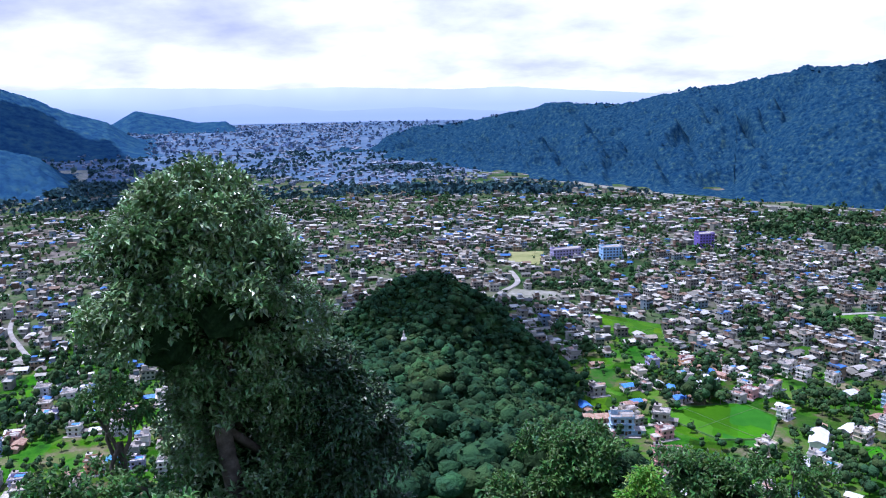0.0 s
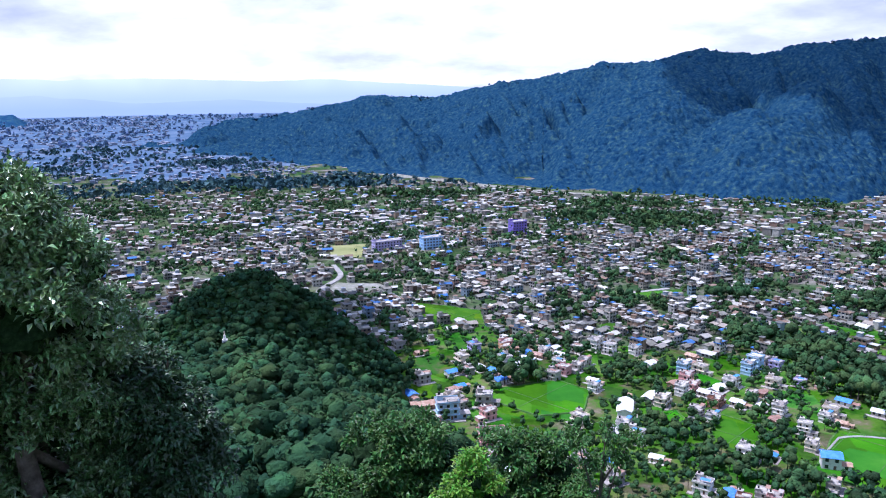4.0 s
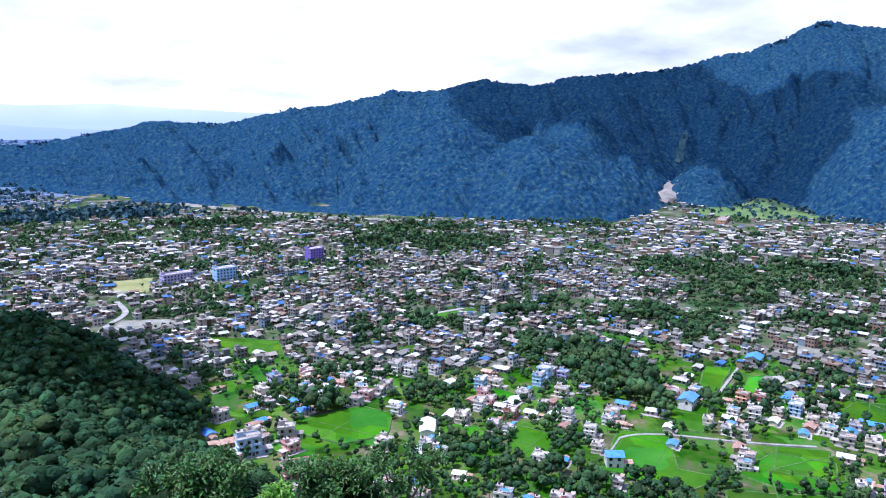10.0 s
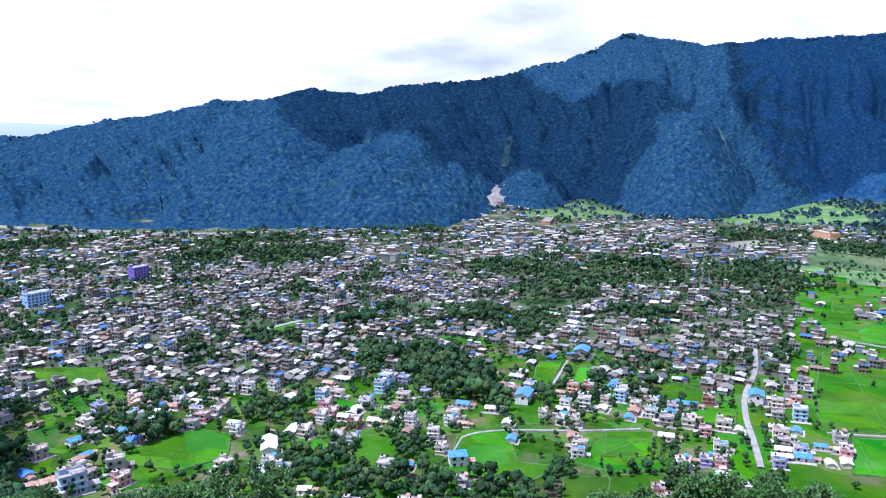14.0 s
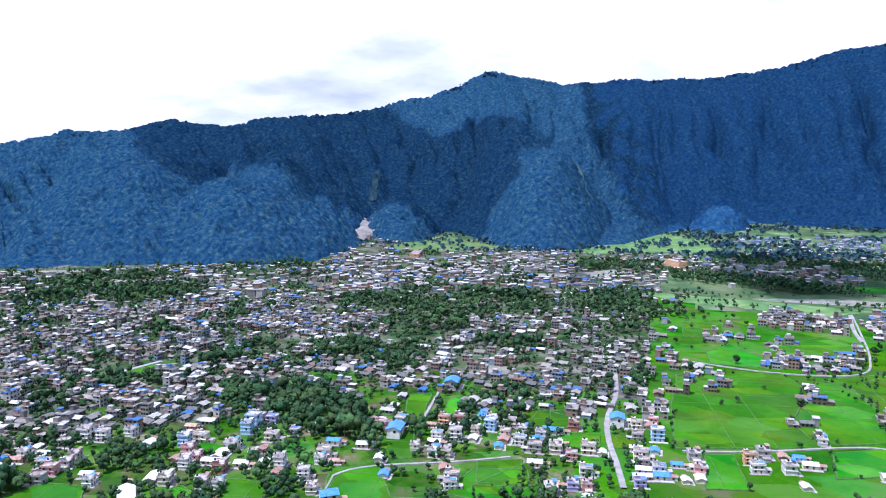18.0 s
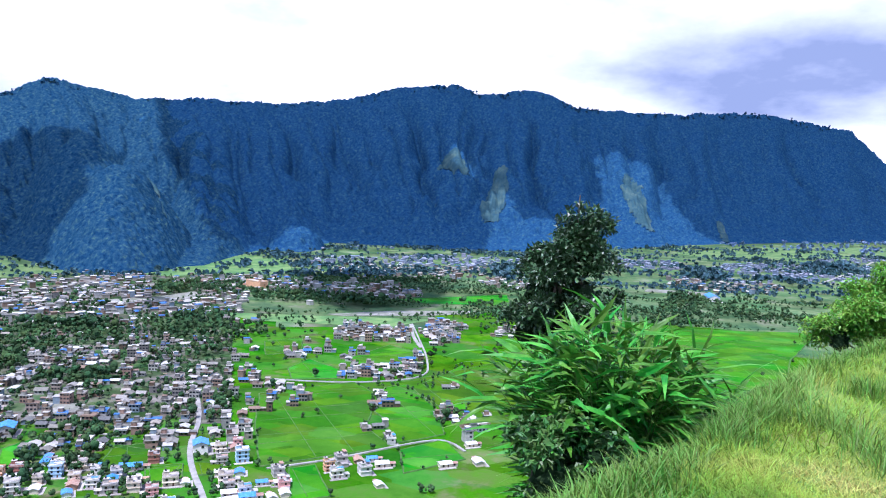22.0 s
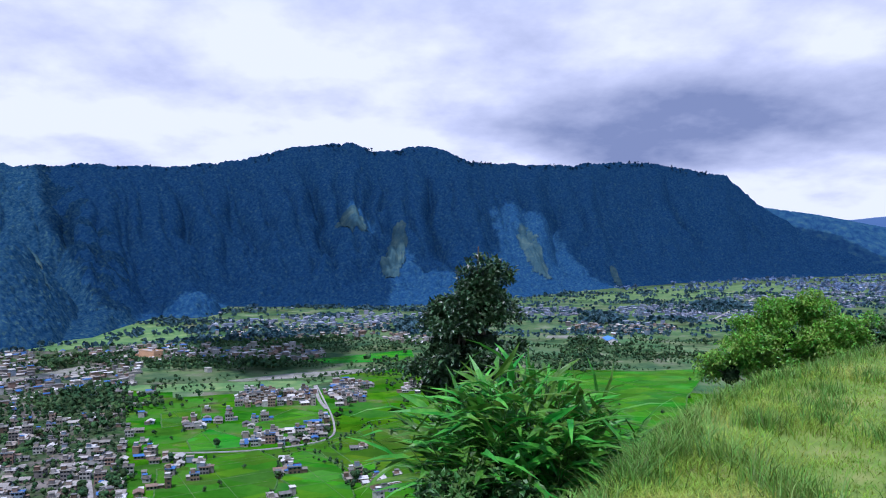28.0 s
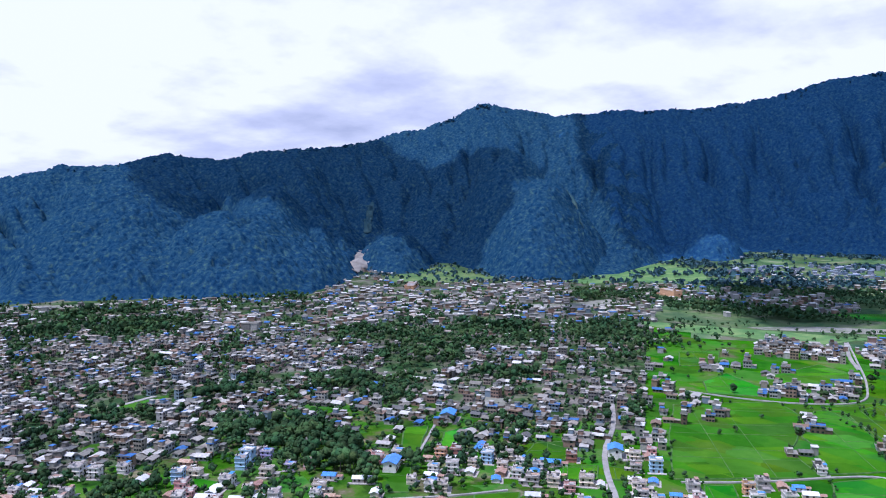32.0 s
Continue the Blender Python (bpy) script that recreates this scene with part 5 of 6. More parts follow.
# Pale blue leaf colour that imitates haze over the farthest trees.
M_HAZETREE = mat("haze_tinted_leaves", [(0.10, 0.16, 0.26), (0.13, 0.19, 0.29), (0.17, 0.23, 0.32)], 0.03, rand="island", spread=0.4, rough=1.0, spec=0.0)


def valley_trees():
    xs, ys = [], []
    for r0, r1, gap, k in ((250, 700, 5.6, 21), (700, 1300, 7.5, 22), (1300, 2400, 12, 23), (2400, 4600, 24, 24)):
        X, Y, rng = scatter(r0, r1, -34, 119, gap, k)
        az, r = polar(X, Y)
        g = grove_w(X, Y)
        dense = smooth01((fbm(X / 45, Y / 45, 81) - 0.50) * 6)
        d = 0.36 + 0.62 * dense
        open_land = (az > 64) & (r < 1000)
        d = np.where(open_land, 0.012 + 0.09 * dense, d)
        belt = smooth01((fbm(np.radians(az) * r / 150, r / 40, 84) - 0.50) * 7)    # woods in belts along the river
        d = np.where((az > 62) & (r >= 940), 0.05 + 0.85 * belt, d)
        d = np.where((az > 40) & (az <= 62) & (r >= 1120), 0.08 + 0.7 * belt, d)
        d = np.where((r > 1500) & (az < 62), 0.06 + 0.30 * dense, d)
        d = np.where((r < 362) & (az < 63), 0.85, d)
        d = np.maximum(d, 0.95 * smooth01(g * 1.5))
        patch = on_patch(X, Y)
        d = np.where(patch, 0.006, d)
        for m in MEADOW_PLOTS:
            d = np.where(inside(m, X, Y), 0.05 + 0.5 * (fbm(X / 40, Y / 40, 83) > 0.53), d)
        d = np.where((az > 5) & (r > foot_r(np.clip(az, -8, 119)) - 15), 0, d)
        ok = (rng.random(len(X)) < d) & ~on_road(X, Y, 1.5) & (land(X, Y) < 4)
        X, Y, r = X[ok], Y[ok], r[ok]
        # keep clear of the houses
        hb = {}
        for hx, hy in zip(HX, HY):
            hb.setdefault((int(hx // 12), int(hy // 12)), []).append((hx, hy))
        free = []
        for x, y, rr in zip(X, Y, r):
            ok1 = True
            if rr < 1300:
                ci, cj = int(x // 12), int(y // 12)
                for i in (-1, 0, 1):
                    for j in (-1, 0, 1):
                        for hx, hy in hb.get((ci + i, cj + j), ()):
                            if (hx - x) ** 2 + (hy - y) ** 2 < 19:
                                ok1 = False
            free.append(ok1)
        free = np.array(free, bool)
        xs.append(X[free]), ys.append(Y[free])
    return xs, ys


VX, VY = valley_trees()


def tree_kind(label, size, tall, seed):
    """A single valley tree with a forked trunk and a lumpy leafy crown."""
    rng = np.random.default_rng(seed)
    root = new("tree")
    tagged(root, label, "tree", "trees among the near fields")
    lobes = unit3(rng.normal(0, 1, (7, 3))) * rng.uniform(0.2, 0.62, (7, 1))
    which = rng.integers(0, 7, 190)
    d = unit3(rng.normal(0, 1, (190, 3)) + np.array([0, 0, 0.35]))
    p = lobes[which] + d * rng.uniform(0.32, 0.56, (190, 1))
    c = p * np.array([size / 2, size / 2, tall * 0.42]) + np.array([0, 0, tall * 0.6])
    nr = unit3(d + rng.normal(0, 0.4, d.shape))
    a = unit3(np.cross(nr, rng.normal(0, 1, nr.shape)))
    b = np.cross(nr, a)
    q = size * rng.uniform(0.05, 0.10, (190, 1))
    v = np.stack([c + a * q * 1.2, c + b * q * 0.8, c - a * q, c - b * q * 1.1], 1).reshape(-1, 3)
    part("crown", mesh("crown", v, np.arange(len(v)).reshape(-1, 4), M_TOWNTREE), root)
    tv, tf = [], []
    for ang, top, r0 in ((0.0, (0, 0, tall * 0.62), 0.05), (1.0, (0.22 * size, 0.1 * size, tall * 0.7), 0.03), (3.0, (-0.2 * size, 0.12 * size, tall * 0.66), 0.03)):
        k = len(tv)
        for z, w, t in ((-0.6, r0, 0.0), (tall * 0.3, r0 * 0.75, 0.2), (top[2], r0 * 0.25, 1.0)):
            tv += [(top[0] * t + w * size * math.cos(g), top[1] * t + w * size * math.sin(g), z) for g in (0, 1.26, 2.51, 3.77, 5.03)]
        tf += [(k + 5 * j + i, k + 5 * j + (i + 1) % 5, k + 5 * j + 5 + (i + 1) % 5, k + 5 * j + 5 + i) for j in (0, 1) for i in range(5)]
    part("trunk", mesh("trunk", tv, tf, M_BARK, smooth=True), root)
    return root


def unit3(v):
    return v / (np.linalg.norm(v, axis=-1, keepdims=True) + 1e-9)


def single_trees():
    """The nearest trees of the valley stand as things of their own."""
    rng = random.Random(17)
    kinds = [tree_kind("round dark green broadleaf tree", 5.5, 6.5, 1), tree_kind("tall dark green broadleaf tree", 4.5, 8.0, 2), tree_kind("spreading green broadleaf tree", 7.0, 6.5, 3), tree_kind("small round green tree by a field", 3.2, 3.8, 4)]
    r = np.hypot(VX[0], VY[0])
    az = np.degrees(np.arctan2(VX[0], VY[0]))
    score = np.where((az > 0) & (az < 90), r, r + 400)
    order = np.argsort(score)[:125]
    for n, i in enumerate(order):
        x, y = float(VX[0][i]), float(VY[0][i])
        m = pose(x, y, float(land(x, y)), 0, 0, rng.uniform(0, 360)) @ Matrix.Scale(rng.uniform(0.75, 1.2), 4)
        if n < 4:
            kinds[n].matrix_basis = m
        else:
            c = copy_thing(kinds[rng.randrange(4)], m)
            c.matrix_basis = m
    keep = np.ones(len(r), bool)
    keep[order] = False
    VX[0], VY[0] = VX[0][keep], VY[0][keep]


single_trees()
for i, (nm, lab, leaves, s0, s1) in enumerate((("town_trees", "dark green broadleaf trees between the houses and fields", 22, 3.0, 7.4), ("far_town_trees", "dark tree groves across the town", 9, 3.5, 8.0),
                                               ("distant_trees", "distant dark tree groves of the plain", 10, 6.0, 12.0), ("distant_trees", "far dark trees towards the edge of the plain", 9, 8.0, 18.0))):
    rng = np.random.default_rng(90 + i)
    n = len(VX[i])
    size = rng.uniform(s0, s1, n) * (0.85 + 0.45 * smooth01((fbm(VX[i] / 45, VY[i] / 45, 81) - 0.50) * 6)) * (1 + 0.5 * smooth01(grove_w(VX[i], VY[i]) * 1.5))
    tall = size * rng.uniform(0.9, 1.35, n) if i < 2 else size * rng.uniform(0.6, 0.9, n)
    # Leaf colours turn bluer with distance, in place of haze.
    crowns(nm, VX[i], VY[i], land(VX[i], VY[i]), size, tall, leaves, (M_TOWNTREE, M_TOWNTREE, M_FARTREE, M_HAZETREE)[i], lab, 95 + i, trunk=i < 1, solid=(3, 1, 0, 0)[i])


def hedges():
    """Rows of small trees along the banks between the fields."""
    rng = np.random.default_rng(61)
    xs, ys = [], []
    for poly in PATCHES:
        if math.hypot(*poly[0]) > 700 or poly in MEADOW_PLOTS:
            continue
        pts = rounded(poly)
        for i, (x, y) in enumerate(pts):
            if vnoise(np.array(x / 25), np.array(y / 25), 19) > 0.5 and rng.random() < 0.75:
                xs.append(x + rng.normal(0, 1.0)), ys.append(y + rng.normal(0, 1.0))
    X, Y = np.array(xs), np.array(ys)
    ok = ~on_road(X, Y, 1.0)
    X, Y = X[ok], Y[ok]
    size = rng.uniform(1.6, 4.2, len(X))
    crowns("field_trees", X, Y, land(X, Y), size, size * rng.uniform(1.0, 1.6, len(X)), 20, M_TOWNTREE, "small dark trees along the field banks", 62, solid=3)


hedges()


def forest(name, r0, r1, a0, a1, gap, leaves, s0, s1, low, label, seed, gate=None, solid=0):
    X, Y, rng = scatter(r0, r1, a0, a1, gap, seed)
    z = land(X, Y)
    az, r = polar(X, Y)
    ok = (z > low) & (r > brink(az) + 6)
    if gate is not None:
        ok &= gate(az, r, z)
    X, Y, z = X[ok], Y[ok], z[ok]
    size = rng.uniform(s0, s1, len(X)) * (0.8 + 0.5 * vnoise(X / 25, Y / 25, 5))
    crowns(name, X, Y, z - 0.5, size, size * rng.uniform(0.75, 1.15, len(X)), leaves, M_FOREST, label, seed, trunk=False, solid=solid)


forest("hill_forest", 100, 290, -45, 30, 5.2, 60, 4.6, 9.8, 2.0, "dense dark green broadleaf forest on the wooded spur", 31, solid=4)
forest("hill_forest", 290, 620, -45, 30, 5.4, 24, 4.6, 9.4, 2.0, "dark forest on the far end of the wooded spur", 35, solid=3)
forest("slope_shrubs", 30, 100, -60, 100, 3.2, 60, 2.2, 4.2, 60.0, "thick green scrub on the steep hillside", 32, lambda az, r, z: z < EYE - 0.60 * r)
forest("slope_forest", 100, 300, 30, 100, 5.0, 40, 4.5, 7.0, 2.0, "forest on the steep slope under the viewpoint", 33, lambda az, r, z: z < EYE - 0.60 * r, solid=3)
forest("hillside_wood", 150, 470, 108, 150, 5.0, 16, 3.4, 7.0, 20.0, "dark green bushes and trees on the neighbouring hill", 34, solid=2)



def crest_trees():
    """Single trees that break the skyline of the range, and taller ones over the foothills."""
    rng = np.random.default_rng(44)
    az = rng.uniform(-6, 105, 1500)
    az = az[fbm(az * 1.3, az * 0, 66) > 0.47]
    r = crest_r(az) - rng.uniform(0, 26, len(az))
    x, y = r * np.sin(np.radians(az)), r * np.cos(np.radians(az))
    size = rng.uniform(4, 9, len(az)) * (r / 2300)
    crowns("crest_trees", x, y, range_z(az, r, False), size, size * rng.uniform(1.0, 1.7, len(az)), 14, M_HAZEGREEN, "trees standing along the crest of the range", 45, trunk=True)


crest_trees()

# ---------------------------------------------------------------- distance


def backdrop(name, label, stops, reach, material):
    az = np.arange(stops[0][0], stops[-1][0] + 0.01, 0.25)
    top = EYE + reach * np.tan(np.radians(lin(az, *stops) + 0.12 * (fbm(az * 0.8, az * 0 + 3, 5) - 0.5)))
    v = []
    for a, t in zip(az, top):
        x, y = reach * math.sin(radians(a)), reach * math.cos(radians(a))
        v += [(x, y, -40), (x, y, t)]
    ob = new(name, mesh(name, v, grid_faces(len(az), 2), material))
    return tagged(ob, label, "backdrop", kind="structure")


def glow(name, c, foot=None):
    """Far hills lost in haze, painted as emission: one colour at the crest, another towards their foot."""
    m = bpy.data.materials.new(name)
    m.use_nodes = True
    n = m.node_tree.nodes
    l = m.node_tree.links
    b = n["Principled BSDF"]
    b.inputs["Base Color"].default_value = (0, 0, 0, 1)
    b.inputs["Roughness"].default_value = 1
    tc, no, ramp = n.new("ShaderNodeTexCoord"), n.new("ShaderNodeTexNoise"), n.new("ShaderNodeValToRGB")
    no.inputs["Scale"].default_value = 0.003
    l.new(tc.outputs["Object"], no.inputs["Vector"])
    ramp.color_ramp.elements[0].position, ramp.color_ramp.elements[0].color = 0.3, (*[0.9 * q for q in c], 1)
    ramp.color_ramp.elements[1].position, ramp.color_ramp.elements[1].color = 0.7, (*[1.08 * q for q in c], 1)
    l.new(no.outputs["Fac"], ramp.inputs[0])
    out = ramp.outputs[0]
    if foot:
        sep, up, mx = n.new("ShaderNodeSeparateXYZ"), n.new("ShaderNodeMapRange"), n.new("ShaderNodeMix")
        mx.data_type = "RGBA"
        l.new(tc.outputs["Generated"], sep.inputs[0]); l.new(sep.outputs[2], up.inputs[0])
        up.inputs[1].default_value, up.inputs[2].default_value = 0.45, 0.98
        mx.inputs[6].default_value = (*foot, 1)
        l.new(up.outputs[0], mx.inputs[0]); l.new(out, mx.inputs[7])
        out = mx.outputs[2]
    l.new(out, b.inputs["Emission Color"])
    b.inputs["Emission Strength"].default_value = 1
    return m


# Flat glowing sheets whose painted colour stands in for daylight and haze.
backdrop("backdrop_1", "hazy pale blue ridge on the horizon", ((-60, 0.9), (-33, 0.75), (-27, 0.5), (-21, 0.62), (-12, 0.35), (-7, 0.45), (0, 0.2), (5, 0.3), (9, 0.0), (14, -0.3), (22, -0.8)), 4930, glow("glowing_haze_ridge", (0.80, 0.83, 0.90), (0.52, 0.60, 0.80)))
backdrop("backdrop_2", "pale hazy lower ridge on the horizon", ((-60, -0.5), (-24, -0.7), (-20, -0.9), (-14, -0.6), (-8, -1.2), (-2, -1.0), (4, -1.4), (12, -1.6)), 4900, glow("glowing_haze_plain", (0.56, 0.63, 0.80), (0.42, 0.51, 0.72)))
backdrop("backdrop_3", "hazy blue mountain at the head of the valley", ((106, 0.2), (113.9, 0.85), (117, 1.2), (120.6, 1.8), (124.7, 1.25), (135, 1.6), (150, 1.0)), 4900, glow("glowing_haze_mountain", (0.14, 0.24, 0.42), (0.10, 0.18, 0.36)))

# ---------------------------------------------------------------- plants near the viewpoint


def leaf_block(P, D, U, length, width, fold=0.25, curl=0.25, waist=0.45, plain=False):
    """Leaves at points P along directions D with upsides U: six corners each, folded along the rib and curling down."""
    S = np.cross(D, U)
    S /= np.linalg.norm(S, axis=1, keepdims=True) + 1e-9
    U = np.cross(S, D)
    L, W = length[:, None], width[:, None]
    mid = P + D * L * waist
    tip = P + D * L - U * L * curl
    mid2 = P + D * L * (waist + (1 - waist) * 0.55) - U * L * curl * 0.35
    if plain:
        v = np.stack([P, mid + S * W / 2 + U * W * fold, tip, mid - S * W / 2 + U * W * fold, mid2], 1)
        b = 5 * np.arange(len(P))[:, None]
        return v.reshape(-1, 3), [b + np.array(q) for q in ((0, 1, 2, 4), (0, 4, 2, 3))]
    v = np.stack([P, mid + S * W / 2 + U * W * fold, mid2 + S * W * 0.3 + U * W * fold * 0.6 - U * L * curl * 0.05, tip, mid2 - S * W * 0.3 + U * W * fold * 0.6 - U * L * curl * 0.05, mid - S * W / 2 + U * W * fold, mid, mid2], 1)
    k = len(P)
    b = 8 * np.arange(k)[:, None]
    f = np.concatenate([b + np.array(q) for q in ((0, 1, 6), (0, 6, 5))], 0)
    f4 = np.concatenate([b + np.array(q) for q in ((6, 1, 2, 7), (5, 6, 7, 4))], 0)
    f5 = np.concatenate([b + np.array(q) for q in ((7, 2, 3), (4, 7, 3))], 0)
    return v.reshape(-1, 3), [f, f4, f5]


def unit(v):
    return v / (np.linalg.norm(v, axis=-1, keepdims=True) + 1e-9)


def tube(line, r0, r1, n=7):
    """A tapered, slightly crooked stem along a line of points."""
    v, f = [], []
    m = len(line)
    for i, p in enumerate(line):
        d = (Vector(line[min(i + 1, m - 1)]) - Vector(line[max(i - 1, 0)])).normalized()
        a = d.orthogonal().normalized()
        b = d.cross(a)
        r = r0 + (r1 - r0) * i / (m - 1)
        v += [tuple(Vector(p) + (a * math.cos(TAU * j / n) + b * math.sin(TAU * j / n)) * r) for j in range(n)]
    for i in range(m - 1):
        f += [(i * n + j, i * n + (j + 1) % n, (i + 1) * n + (j + 1) % n, (i + 1) * n + j) for j in range(n)]
    return v, f


def spot(az, el, r):
    """A place seen from the viewpoint in a direction, at a distance along the ground."""
    return np.array([r * math.sin(radians(az)), r * math.cos(radians(az)), EYE + r * math.tan(radians(el))])


def near_tree(name, label, category, foot, lumps, tips, per, length, width, material, seed, droop=0.35, trunk_r=0.12, inner=0.3, slack=0.12, clump=15, tuft=1.0, heart_fill=0.5):
    """A tree or shrub: a tapered trunk, a limb to each lump of the crown, and leaves in whorls at the twig tips."""
    rng = np.random.default_rng(seed)
    root = new(name)
    root.location = foot
    tagged(root, label, category)
    org = np.array(foot)
    L = np.array([list(l[0]) + [l[1]] for l in lumps])
    # tufts of twigs stand out from each lump
    tufts = []
    for l in L:
        m = max(4, int(clump * l[3] ** 2))
        t = unit(rng.normal(0, 1, (m, 3)))
        t[:, 2] = np.where(t[:, 2] < -0.6, -t[:, 2], t[:, 2])
        w = np.clip(rng.uniform(0.26, 0.46, m) * l[3] ** 0.6 * tuft, 0.10, 0.6)
        tufts.append(np.concatenate([l[:3] + t * (l[3] * rng.uniform(0.45, 1.0 + slack, m))[:, None], w[:, None]], 1))
    T = np.concatenate(tufts)
    area = T[:, 3] ** 2
    pick = rng.choice(len(T), tips, p=area / area.sum())
    d = unit(rng.normal(0, 1, (tips, 3)))
    d[:, 2] = np.where(d[:, 2] < -0.3, -d[:, 2], d[:, 2])
    rad = T[pick, 3] * np.where(rng.random(tips) < inner, rng.uniform(0.2, 0.85, tips), rng.uniform(0.85, 1.1, tips))
    P = T[pick, :3] + d * rad[:, None]
    # leaves round each tip
    Pn = np.repeat(P, per, 0)
    base = np.repeat(unit(d + np.array([0, 0, 0.25])), per, 0)
    D = unit(base * 0.5 + unit(rng.normal(0, 1, Pn.shape)) * 0.9 + np.array([0, 0, -droop]))
    U = unit(np.array([0, 0, 1.0]) + 0.3 * rng.normal(0, 1, Pn.shape))
    Pn = Pn + D * length * 0.12 + rng.normal(0, length * 0.3, Pn.shape)
    k = len(Pn)
    v, fs = leaf_block(Pn, D, U, length * rng.uniform(0.65, 1.25, k), width * rng.uniform(0.8, 1.3, k), plain=True)
    faces = [q for f in fs for q in f.tolist()]
    part("crown", mesh("crown", v - org, faces, material), root)
    # Added solid lumps that block light in the crown, coloured as deep shade.
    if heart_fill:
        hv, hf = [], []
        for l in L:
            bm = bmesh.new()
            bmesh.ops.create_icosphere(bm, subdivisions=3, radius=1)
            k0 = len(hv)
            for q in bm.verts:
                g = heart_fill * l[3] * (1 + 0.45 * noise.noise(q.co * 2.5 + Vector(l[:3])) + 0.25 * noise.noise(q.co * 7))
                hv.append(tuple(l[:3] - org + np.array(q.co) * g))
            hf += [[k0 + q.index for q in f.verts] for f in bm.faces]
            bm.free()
        part("inner_foliage", mesh("inner_foliage", hv, hf, M_HEART), root, "added near-black core that stands in for shade in the crown")
    # trunk and limbs
    top = L[np.argmax(L[:, 2]), :3]
    heart = L[:, :3].mean(0)
    line = [org + (heart - org) * t + np.array([math.sin(t * 5 + seed), math.cos(t * 4 + seed), 0]) * 0.06 * np.linalg.norm(heart - org) * t * (1 - t) * 2 for t in np.linspace(0, 1, 9)]
    tv, tf = tube([tuple(p - org) for p in line], trunk_r, trunk_r * 0.5)
    part("trunk", mesh("trunk", tv, tf, M_BARK, smooth=True), root)
    for i, l in enumerate(L):
        a = line[5 + i % 4]
        mid = (a + l[:3]) / 2 + rng.normal(0, 0.08, 3)
        bv, bf = tube([tuple(q - org) for q in (a, mid, l[:3], l[:3] + (l[:3] - mid) * 0.4)], trunk_r * 0.5, trunk_r * 0.1, 5)
        part("limb", mesh("limb", bv, bf, M_BARK, smooth=True), root)
    return root


def leafmat(name, stops, rough=0.35, spec=0.5, sheer=0.25):
    return mat(name, stops, 3.0, rough=rough, rand="island", spread=0.4, spec=spec, sheer=sheer)


# Palest stop puts the look of sunlit glints into the leaf colour.
L_DARK = leafmat("glossy_glint_leaf", [(0.035, 0.075, 0.022), (0.12, 0.215, 0.062), (0.28, 0.41, 0.17)], 0.32, 0.75, 0.05)
L_DEEP = leafmat("deep_green_leaf", [(0.018, 0.046, 0.014), (0.036, 0.082, 0.024), (0.07, 0.13, 0.045)], 0.42, 0.5, 0.05)
L_MID = leafmat("mid_green_leaf", [(0.030, 0.088, 0.018), (0.062, 0.15, 0.028), (0.12, 0.24, 0.045)], 0.45, 0.35, 0.2)
L_LIGHT = leafmat("light_green_leaf", [(0.09, 0.25, 0.016), (0.17, 0.37, 0.026), (0.28, 0.46, 0.05)], 0.45, sheer=0.35)
L_BAMBOO = leafmat("bamboo_leaf", [(0.030, 0.15, 0.010), (0.075, 0.25, 0.016), (0.17, 0.38, 0.04)], 0.45, 0.35, sheer=0.25)
# Near-black tone paints the shade inside a crown.
M_HEART = mat("painted_crown_shade", [(0.006, 0.014, 0.005), (0.014, 0.030, 0.010), (0.03, 0.055, 0.02)], 9.0, bump=0.08, bump_scale=25, spec=0.05)


def foot_at(az, r):
    x, y = r * math.sin(radians(az)), r * math.cos(radians(az))
    return (x, y, float(land(x, y)) - 0.1)


def lump(az, el, r, w):
    return (spot(az, el, r), w)


# the large tree at the brink
near_tree("tree", "large dark glossy broadleaf tree on the slope", "tree", foot_at(-16.5, 13.6),
          [lump(-19.0, -9.5, 13.8, 1.0), lump(-21.6, -12.2, 13.3, 0.9), lump(-17.2, -10.6, 13.2, 1.05), lump(-12.6, -11.4, 13.6, 0.8), lump(-14.6, -12.4, 13.2, 0.9), lump(-20.8, -16.0, 13.2, 1.05), lump(-16.4, -14.6, 12.9, 0.95), lump(-18.5, -11.5, 14.8, 1.0), lump(-15.6, -10.2, 13.7, 0.7), lump(-22.0, -10.8, 13.5, 0.6),
           lump(-12.6, -15.6, 13.6, 0.85), lump(-17.6, -20.0, 14.2, 1.0), lump(-18.2, -18.0, 14.0, 0.85), lump(-14.0, -20.5, 14.4, 1.2), lump(-11.6, -20.5, 14.6, 0.8), lump(-15.6, -25.5, 14.6, 1.3), lump(-12.0, -26.5, 14.6, 1.2), lump(-17.6, -26.5, 14.8, 0.8)],
          13000, 7, 0.15, 0.066, L_DARK, 1, trunk_r=0.22, droop=0.1, inner=0.4)
near_tree("tree", "rounded dark broadleaf tree beside the large one", "tree", foot_at(-8.0, 14.5),
          [lump(-7.6, -20.3, 14.2, 0.62), lump(-6.6, -22.6, 14.0, 0.6), lump(-9.2, -22.8, 14.0, 0.8), lump(-7.6, -26.5, 14.0, 1.0)], 3000, 7, 0.15, 0.066, L_DEEP, 2, trunk_r=0.14)
near_tree("tree", "slim tree with sparse leaves and a bare stem", "tree", foot_at(-24.0, 13.0),
          [lump(-24.4, -19.2, 13.2, 0.22), lump(-25.6, -20.4, 13.0, 0.25), lump(-23.2, -21.4, 13, 0.3), lump(-24.8, -25.5, 13, 0.5), lump(-22.5, -26.5, 13, 0.55)], 330, 6, 0.11, 0.045, L_MID, 3, heart_fill=0, trunk_r=0.09)
